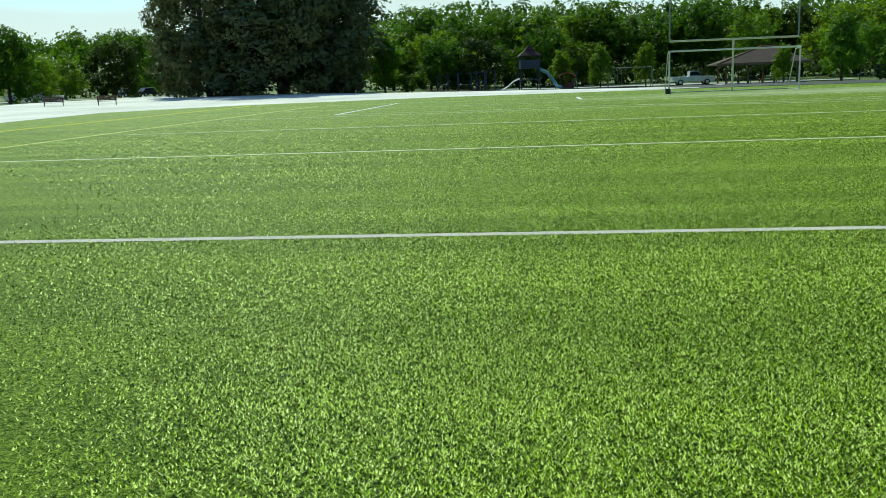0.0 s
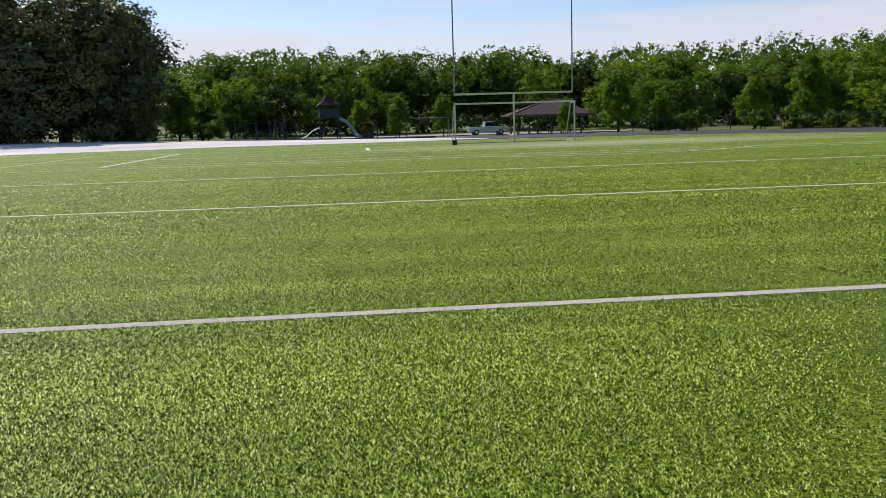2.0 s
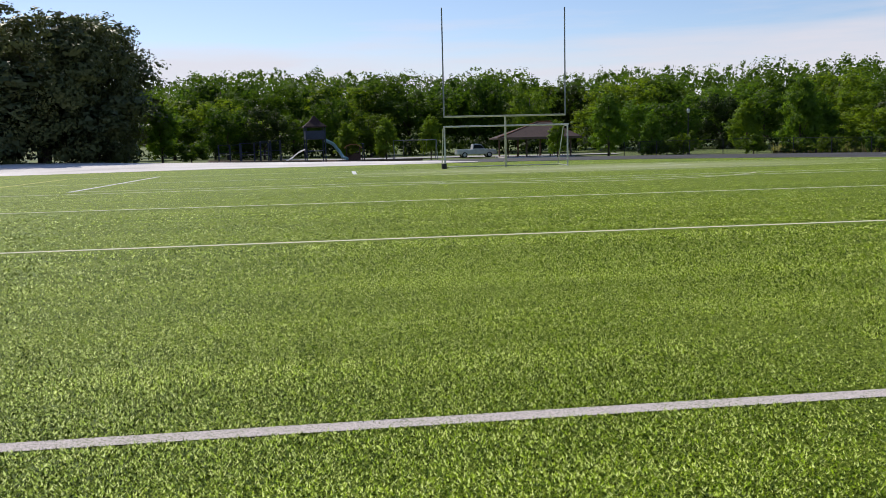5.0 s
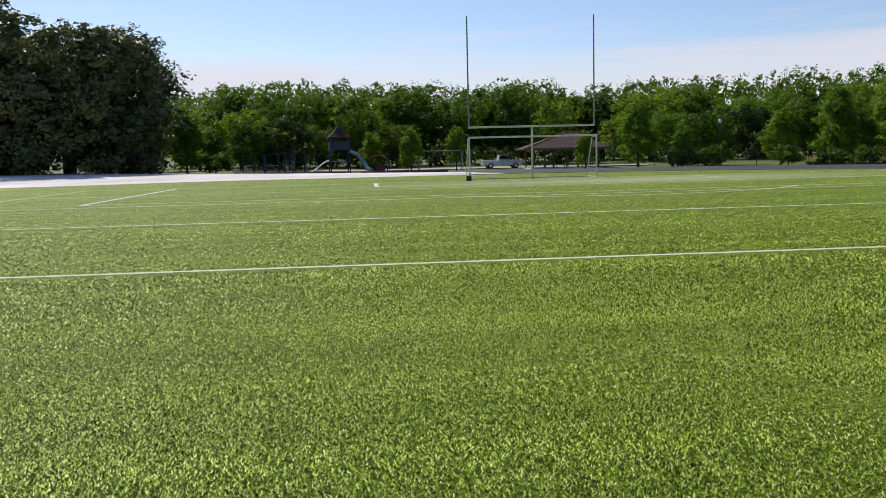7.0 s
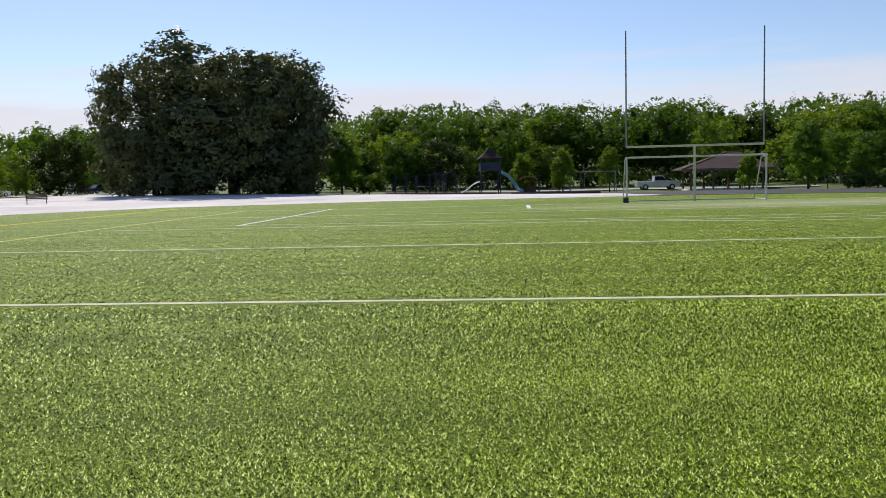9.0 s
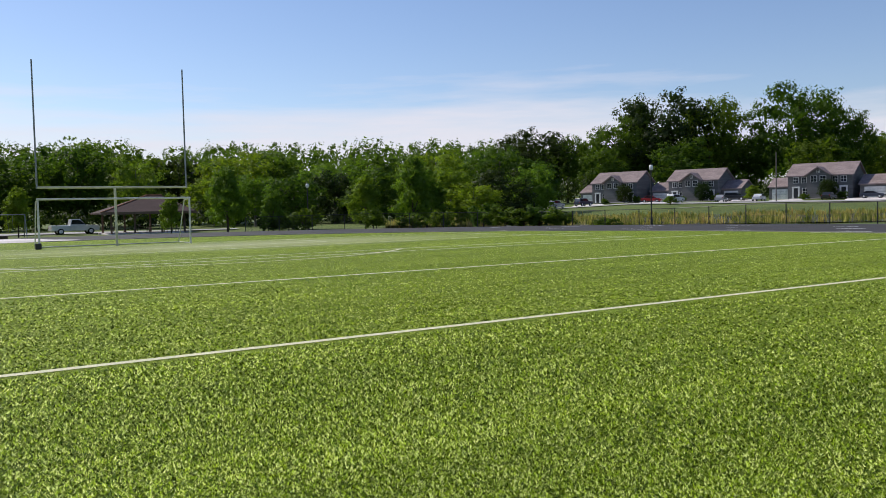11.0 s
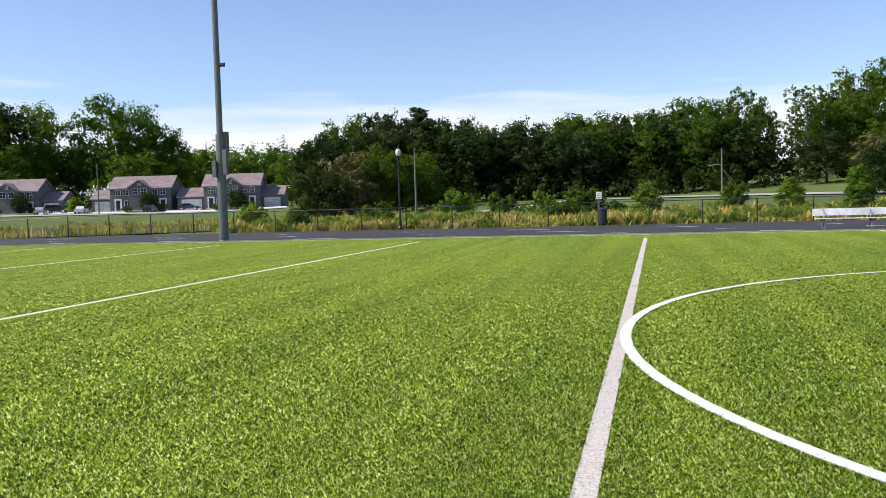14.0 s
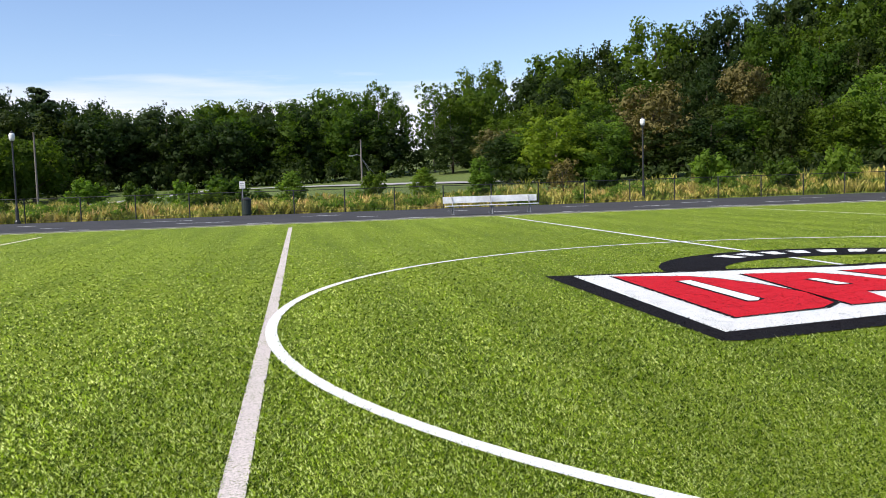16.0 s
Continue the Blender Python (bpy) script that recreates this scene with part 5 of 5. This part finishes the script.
def vehicle(kind, x, y, turn, paint, label, z=None):
    v = empty({"pickup": "pickup_truck"}.get(kind, "car"), pose(x, y, (land(x, y) + 0.09) if z is None else z, 0, 0, turn), label, "pickup truck" if kind == "pickup" else "car", "parked vehicles")
    if kind == "pickup":
        length, body, cabin = 5.6, [(-2.8, 0.45), (2.75, 0.42), (2.8, 0.9), (2.65, 1.08), (1.2, 1.15), (-0.62, 1.15), (-0.62, 1.12), (-2.8, 1.12)], [(-0.6, 1.13), (1.15, 1.14), (0.55, 1.82), (-0.5, 1.84)]
    elif kind == "suv":
        length, body, cabin = 4.7, [(-2.3, 0.4), (2.3, 0.38), (2.35, 0.8), (2.2, 1.0), (1.1, 1.1), (-2.32, 1.12)], [(-2.2, 1.1), (1.05, 1.09), (0.35, 1.72), (-1.95, 1.74)]
    else:
        length, body, cabin = 4.5, [(-2.2, 0.36), (2.2, 0.34), (2.25, 0.68), (2.1, 0.84), (1.0, 0.94), (-1.6, 0.96), (-2.22, 0.92)], [(-1.7, 0.95), (0.95, 0.93), (0.25, 1.42), (-1.05, 1.44)]
    bm = extruded(body, -0.88, 0.88)
    bmesh.ops.bevel(bm, geom=bm.edges[:], offset=0.06, segments=2, affect="EDGES", profile=0.6)
    part("body", bm, paint, v)
    bm = extruded(cabin, -0.76, 0.76)
    bmesh.ops.bevel(bm, geom=bm.edges[:], offset=0.07, segments=2, affect="EDGES", profile=0.6)
    part("cabin", bm, paint, v)
    mid = [(cx * 0.9 + sum(p[0] for p in cabin) / 4 * 0.1, cz * 0.76 + sum(p[1] for p in cabin) / 4 * 0.24) for cx, cz in cabin]
    for sy in (-1, 1):
        part("side_window", extruded(mid, sy * 0.762, sy * 0.775), WINDOW, v)
    (fx, fz), (gx, gz) = cabin[1], cabin[2]
    part("windscreen", extruded([(fx - 0.06, fz + 0.08), (fx + 0.015, fz + 0.1), (gx + 0.035, gz - 0.08), (gx - 0.03, gz - 0.1)], -0.66, 0.66), WINDOW, v)
    for sx in (-1, 1):
        for sy in (-1, 1):
            wheel(v, sx * length * 0.31, sy * 0.80, 0.38 if kind != "car" else 0.33)
    for sy in (-1, 1):
        part("headlight", boxed(length / 2 - 0.12, length / 2 + 0.02, sy * 0.62 - 0.14, sy * 0.62 + 0.14, 0.66, 0.80, bevel=0.02), LAMP_GLASS, v)
        part("tail_light", boxed(-length / 2 - 0.01, -length / 2 + 0.08, sy * 0.72 - 0.07, sy * 0.72 + 0.07, 0.75, 0.95, bevel=0.02), RED_CAR, v)
    return v


WHITE_CAR, SILVER_CAR = car_paint("white_car_paint", (0.80, 0.80, 0.80)), car_paint("silver_car_paint", (0.42, 0.43, 0.45))
BLACK_CAR, RED_CAR = car_paint("black_car_paint", (0.015, 0.016, 0.02)), car_paint("red_car_paint", (0.34, 0.02, 0.02))
BLUE_CAR = car_paint("dark_blue_car_paint", (0.02, 0.03, 0.06))
x, y = at_bearing(9.2, 114)
vehicle("pickup", x, y, 4, WHITE_CAR, "white pickup truck parked on the drive")
for kind, b, d, turn, paint, lab in (("suv", 40.2, 186, 20, SILVER_CAR, "silver car parked on the pale street"), ("suv", 42.0, 193, 10, BLUE_CAR, "dark blue car parked beside a house"),
                                     ("car", 46.4, 196, -60, RED_CAR, "red car parked beside a house"), ("suv", 47.9, 187, 12, WHITE_CAR, "white car parked on a driveway"),
                                     ("car", 50.7, 184, 30, SILVER_CAR, "silver car parked in front of a house"), ("suv", 51.6, 191, -70, BLACK_CAR, "black car parked beside a house"),
                                     ("car", 53.0, 182, 24, WHITE_CAR, "white car parked on a driveway"), ("car", 57.0, 180, 18, BLACK_CAR, "black car parked in front of a house"),
                                     ("car", 59.4, 186, -72, BLUE_CAR, "dark blue car parked beside a garage")):
    x, y = at_bearing(b, d)
    vehicle(kind, x, y, turn, paint, lab)
for b, d, turn, paint in ((-28.2, 148, 60, BLUE_CAR), (-27.0, 147, 60, BLACK_CAR), (-25.2, 149, 60, SILVER_CAR), (-33.0, 150, 60, WHITE_CAR), (-23.6, 150, 60, BLACK_CAR), (-34.6, 148, 60, SILVER_CAR)):
    x, y = at_bearing(b, d)
    vehicle("car", x, y, turn, paint, "car parked in the shade of trees")


# ---- picnic shelter ----
def shelter():
    x, y = at_bearing(13.2, 112)
    z = land(x, y) - 0.03
    s = empty("picnic_shelter", pose(x, y, z, 0, 0, -4), "open picnic shelter with a maroon hipped roof", "picnic shelter")
    w, d = 4.7, 4.5
    part("slab", boxed(-w, w, -d, d, -0.1, 0.10, bevel=0.02), CONCRETE, s)
    for px in (-w + .5, -w / 3, w / 3, w - .5):
        for py in (-d + .5, d - .5):
            part("post", boxed(px - .11, px + .11, py - .11, py + .11, 0.1, 2.55, bevel=0.015), TIMBER, s)
    bm = bmesh.new()
    o = 0.75
    e = [bm.verts.new(p) for p in ((-w - o, -d - o, 2.45), (w + o, -d - o, 2.45), (w + o, d + o, 2.45), (-w - o, d + o, 2.45))]
    u = [bm.verts.new(p) for p in ((-w - o, -d - o, 2.62), (w + o, -d - o, 2.62), (w + o, d + o, 2.62), (-w - o, d + o, 2.62))]
    r = [bm.verts.new(p) for p in ((0.6, 0, 4.7), (2.2, 0, 4.7))]
    for k in range(4):
        bm.faces.new((e[k], e[(k + 1) % 4], u[(k + 1) % 4], u[k]))
    bm.faces.new((u[0], u[1], r[1], r[0]))
    bm.faces.new((u[1], u[2], r[1]))
    bm.faces.new((u[2], u[3], r[0], r[1]))
    bm.faces.new((u[3], u[0], r[0]))
    bm.faces.new(e[::-1])
    bmesh.ops.recalc_face_normals(bm, faces=bm.faces)
    part("roof", bm, DARK_SHINGLE, s)
    part("ridge_cap", tubed([(0.4, 0, 4.72), (2.4, 0, 4.72)], 0.09, 6), ORANGE, s, "reddish ridge cap")
    part("hip_cap", tubed([(0.6, 0, 4.73), (-w - o, -d - o, 2.65)], 0.08, 6), ORANGE, s, "reddish hip cap")
    part("fascia", boxed(-w - o, w + o, -d - o - 0.06, -d - o, 2.36, 2.66), TIMBER, s)
    for k, (tx, ty) in enumerate(((-3.2, -1.6), (0.2, 1.2), (3.2, -1.0))):
        t = empty("picnic_table", pose(x + tx, y + ty, z + 0.1), "dark timber picnic table under the shelter", "table", "picnic tables")
        part("top", boxed(-0.95, 0.95, -0.38, 0.38, 0.70, 0.75, bevel=0.01), TIMBER, t)
        for sy in (-1, 1):
            part("seat", boxed(-0.95, 0.95, sy * 0.72 - 0.13, sy * 0.72 + 0.13, 0.42, 0.46, bevel=0.01), TIMBER, t)
        for sx in (-0.7, 0.7):
            bm = tubed([(sx, -0.7, 0), (sx, -0.2, 0.7)], 0.04)
            tube(bm, [(sx, 0.7, 0), (sx, 0.2, 0.7)], 0.04)
            tube(bm, [(sx, -0.8, 0.42), (sx, 0.8, 0.42)], 0.035)
            part("leg", bm, TIMBER, t)


shelter()


# ---- playground ----
def playground():
    x, y = at_bearing(-1.9, 98)
    z = land(x, y) + 0.02
    p = empty("play_tower", pose(x, y, z, 0, 0, 8), "navy play tower with a pointed maroon roof", "playground tower")
    for px in (-1.1, 1.1):
        for py in (-1.1, 1.1):
            part("post", tubed([(px, py, 0), (px, py, 4.2)], 0.07), NAVY, p)
    for h in (1.3, 2.7):
        part("deck", boxed(-1.15, 1.15, -1.15, 1.15, h, h + 0.1, bevel=0.01), NAVY, p)
    for py in (-1.1, 1.1):
        part("panel", boxed(-1.05, 1.05, py - .03, py + .03, 2.8, 3.7, bevel=0.01), NAVY, p)
    part("panel", boxed(-1.13, -1.07, -1.05, 1.05, 2.8, 3.7, bevel=0.01), NAVY, p)
    bm = turned([(1.9, 4.1), (1.85, 4.2), (0.9, 4.75), (0.12, 5.45)], 4)
    bmesh.ops.rotate(bm, verts=bm.verts, matrix=Matrix.Rotation(radians(45), 3, "Z"), cent=(0, 0, 0))
    part("roof", bm, DARK_SHINGLE, p, "pointed maroon roof")
    bm = bmesh.new()
    for k in range(9):
        t0, t1 = k / 9, (k + 1) / 9
        for side, w in ((0, 0.28),):
            pts = []
            for t in (t0, t1):
                px = -1.2 - 2.2 * t
                pz = 1.45 - 1.2 * t + 0.1 * math.sin(t * 6)
                pts.append((px, pz))
            (a, az), (b, bz) = pts
            v = [bm.verts.new(q) for q in ((a, -w, az + .18), (a, -w * .5, az), (a, w * .5, az), (a, w, az + .18), (b, -w, bz + .18), (b, -w * .5, bz), (b, w * .5, bz), (b, w, bz + .18))]
            for j in range(3):
                bm.faces.new((v[j], v[j + 1], v[j + 5], v[j + 4]))
    bmesh.ops.solidify(bm, geom=bm.faces[:], thickness=0.03)
    part("slide", bm, ALUMINIUM, p, "pale grey slide")
    bm = tubed([(1.2, 0, 2.6), (2.2, 0.3, 2.1), (2.9, 0.2, 1.2), (3.2, -0.6, 0.5), (3.6, -1.2, 0.35)], [0.2] * 5, 12)
    part("tube_slide", bm, TEAL, p, "pale teal tube slide")
    for bb, d, ww, hh in ((-6.0, 98, 3.2, 2.3), (-7.6, 101, 2.6, 2.1), (-4.9, 103, 2.4, 2.6), (0.7, 104, 2.6, 2.2)):
        x, y = at_bearing(bb, d)
        f = empty("climbing_frame", pose(x, y, land(x, y) + 0.02, 0, 0, rng.uniform(-20, 20)), "dark steel climbing frame on mulch", "climbing frame", "playground climbing frames")
        for px in (-ww / 2, 0, ww / 2):
            for py in (-0.7, 0.7):
                part("post", tubed([(px, py, 0), (px, py, hh)], 0.05, 6), NAVY, f)
        for py in (-0.7, 0.7):
            part("rail", tubed([(-ww / 2, py, hh), (ww / 2, py, hh)], 0.04, 6), NAVY, f)
            part("rail", tubed([(-ww / 2, py, hh * 0.55), (ww / 2, py, hh * 0.55)], 0.03, 6), NAVY, f)
        for k in range(7):
            px = -ww / 2 + ww * k / 6
            part("rung", tubed([(px, -0.7, hh), (px, 0.7, hh)], 0.025, 6), GALVANISED, f)
        part("deck", boxed(-ww / 2, 0, -0.65, 0.65, 0.9, 0.98, bevel=0.01), NAVY, f)
    x, y = at_bearing(0.7, 99)
    u = empty("play_house", pose(x, y, land(x, y) + 0.02), "small play house with an orange curved roof", "play house")
    for px in (-0.8, 0.8):
        for py in (-0.6, 0.6):
            part("post", tubed([(px, py, 0), (px, py, 1.75)], 0.06, 8), BRICKWORK, u)
    part("panel", boxed(-0.8, 0.8, 0.58, 0.62, 0.2, 1.0, bevel=0.01), BRICKWORK, u)
    roof = [(-1.1, 1.65), (-0.8, 1.95), (-0.3, 2.12), (0.3, 2.12), (0.8, 1.95), (1.1, 1.65), (1.0, 1.6), (0.75, 1.86), (0.3, 2.02), (-0.3, 2.02), (-0.75, 1.86), (-1.0, 1.6)]
    part("roof", extruded(roof, -0.85, 0.85), ORANGE, u)
    x, y = at_bearing(5.0, 100)
    s = empty("swing_set", pose(x, y, land(x, y) + 0.02), "grey steel swing set beside the playground", "swing set")
    part("top_bar", tubed([(-2.6, 0, 2.4), (2.6, 0, 2.4)], 0.05, 8), GALVANISED, s)
    for sx in (-2.6, 2.6):
        for sy in (-1, 1):
            part("leg", tubed([(sx, 0, 2.4), (sx, sy * 1.1, 0)], 0.045, 8), GALVANISED, s)
    for px in (-1.2, 1.2):
        sw = part("swing_seat", boxed(px - .25, px + .25, -.09, .09, 0.48, 0.52, bevel=0.01), TYRE, s)
        for q in (-.22, .22):
            part("chain", tubed([(px + q, 0, 0.5), (px + q, 0, 2.4)], 0.012, 5), GALVANISED, sw)
    # edging round the mulch
    for b0, b1, d in ((-9, -1.5, 91.4), (-0.5, 5.5, 91.4)):
        (x0, y0), (x1, y1) = at_bearing(b0, d), at_bearing(b1, d)
        bm = tubed([(x0, y0, land(x0, y0) + .16), (x1, y1, land(x1, y1) + .16)], 0.14, 6)
        tagged(part("timber_edging", bm, TIMBER), "dark timber edging round the playground", "edging", kind="structure")


playground()


def park_bench(b, d, turn):
    x, y = at_bearing(b, d)
    k = empty("park_bench", pose(x, y, land(x, y) + 0.03, 0, 0, turn), "dark slatted park bench beside the paving", "bench", "park benches")
    for j in range(4):
        part("seat_slat", boxed(-0.9, 0.9, -0.24 + .13 * j, -0.14 + .13 * j, 0.43, 0.46), TIMBER, k)
    for j in range(4):
        part("back_slat", boxed(-0.9, 0.9, 0.28, 0.31, 0.52 + .12 * j, 0.62 + .12 * j), TIMBER, k)
    for sx in (-0.8, 0.8):
        bm = tubed([(sx, -0.25, 0), (sx, -0.25, 0.43), (sx, 0.25, 0.43), (sx, 0.33, 1.0)], 0.035, 6)
        tube(bm, [(sx, 0.28, 0), (sx, 0.26, 0.43)], 0.035, 6)
        part("end_frame", bm, BLACK_METAL, k)


park_bench(-31.0, 84, 30)
park_bench(-34.2, 84, 30)
park_bench(-14.2, 104, 10)


# ---- turf fibres along the way over the field ----
def inside(x, y, outline):
    """Which of the points lie within an outline of (x, y)."""
    hit = np.zeros(len(x), bool)
    for (x0, y0), (x1, y1) in zip(outline, outline[1:] + outline[:1]):
        if y0 != y1:
            hit ^= ((y0 > y) != (y1 > y)) & (x < (x1 - x0) * (y - y0) / (y1 - y0) + x0)
    return hit


def turf_fibres():
    """Turf fibres standing out of the field, dense beside the way and in broader tufts far from it."""
    r = np.random.default_rng(9)
    first, early, late = 330000, 380000, 500000
    hub_x = np.concatenate([r.uniform(-11.3, -9.9, first), np.full(early + late, -9.7)])
    hub_y = np.concatenate([r.uniform(1.6, 3.6, first), r.uniform(2.6, 8.6, early), r.uniform(8.5, 9.1, late)])
    d = 1 / np.concatenate([r.uniform(1 / 9, 1 / 2.1, first), r.uniform(1 / 62, 1 / 2.9, early), r.uniform(1 / 62, 1 / 4.1, late)])
    b = np.radians(np.concatenate([r.uniform(-40, 34, first) + r.normal(0, 3, first), r.uniform(-40, 36, early) + r.normal(0, 3, early),
                                   r.uniform(-2, 134, late) + r.normal(0, 9, late)]))
    x, y = hub_x + d * np.sin(b), hub_y + d * np.cos(b)
    keep = (y < 47 - np.abs(r.normal(0, 6, len(y)))) & (x < 27.9) & (x > -35.5) & (y < 66) & (np.hypot(np.maximum(x + 2, 0) / 29.9, np.maximum(y - 36, 0) / 32.7) < 1)
    x, y = x[keep], y[keep]
    n = len(x)
    away = np.maximum(np.hypot(x + 9.8, y - np.clip(y, 2.4, 8.9)), 3.2 + 1.3 * np.clip((y - 4) / 5, 0, 1))
    tall = np.clip(0.0031 * away, 0.009, 0.022)
    broad = np.clip(0.0010 * away, 0.0026, 0.016)
    # fibres take the colour of the paint that they stand in
    ragged = r.normal(0, 0.010, n)
    kind, base_z = np.zeros(n, np.int32), np.full(n, 0.001)
    kind[away + r.normal(0, 3.5, n) > 11] = 6
    kind[np.abs(y - 9.144) + ragged < 0.07] = 2
    kind[(np.abs(y - 18.288) + ragged < 0.06) & (np.abs(x) < 24.38)] = 3
    kind[(np.abs(y) + ragged < 0.055) | (np.abs(np.hypot(x - 0.21, y) - CIRCLE) + ragged < 0.055)] = 1
    for outline, k in EMBLEM:
        within = inside(x + 0.28, y, outline)
        kind[within], base_z[within] = k, 0.026
    a = r.uniform(0, 2 * math.pi, n)
    h = r.uniform(0.5, 1.15, n) * tall * np.where((kind > 0) & (kind < 6), 0.32, 1.0)
    for line in (18.288, 27.432, 36.576, 38.4):   # trodden flat along the painted lines
        h[(y > line - 0.3) & (y < line + 0.08)] *= 0.3
    w = r.uniform(0.7, 1.3, n) * broad
    lean = r.uniform(0.4, 2.0, n) * h
    base = np.stack([x, y, base_z], 1)
    side = np.stack([-np.sin(a) * w, np.cos(a) * w, np.zeros(n)], 1)
    tip = base + np.stack([np.cos(a) * lean, np.sin(a) * lean, h], 1)
    verts = np.stack([base + side, base - side, tip], 1).reshape(-1, 3)
    me = bpy.data.meshes.new("turf_fibres")
    me.vertices.add(3 * n)
    me.vertices.foreach_set("co", verts.ravel())
    me.loops.add(3 * n)
    me.loops.foreach_set("vertex_index", np.arange(3 * n, dtype=np.int32))
    me.polygons.add(n)
    me.polygons.foreach_set("loop_start", np.arange(0, 3 * n, 3, dtype=np.int32))
    for m in (BLADE, BLADE_WHITE, BLADE_FADED, BLADE_CREAM, BLADE_RED, BLADE_BLACK, BLADE_SOFT):
        me.materials.append(m)
    me.polygons.foreach_set("material_index", kind)
    me.update(calc_edges=True)
    me.validate()
    me.polygons.foreach_set("use_smooth", np.ones(n, bool))
    rise = np.stack([np.cos(a), np.sin(a), np.full(n, 1.6)], 1) / 1.89
    me.normals_split_custom_set_from_vertices(np.repeat(rise, 3, 0).tolist())
    tagged(new("turf_fibres", me), "short green turf fibres standing out of the field", "turf fibres", kind="stuff")


turf_fibres()
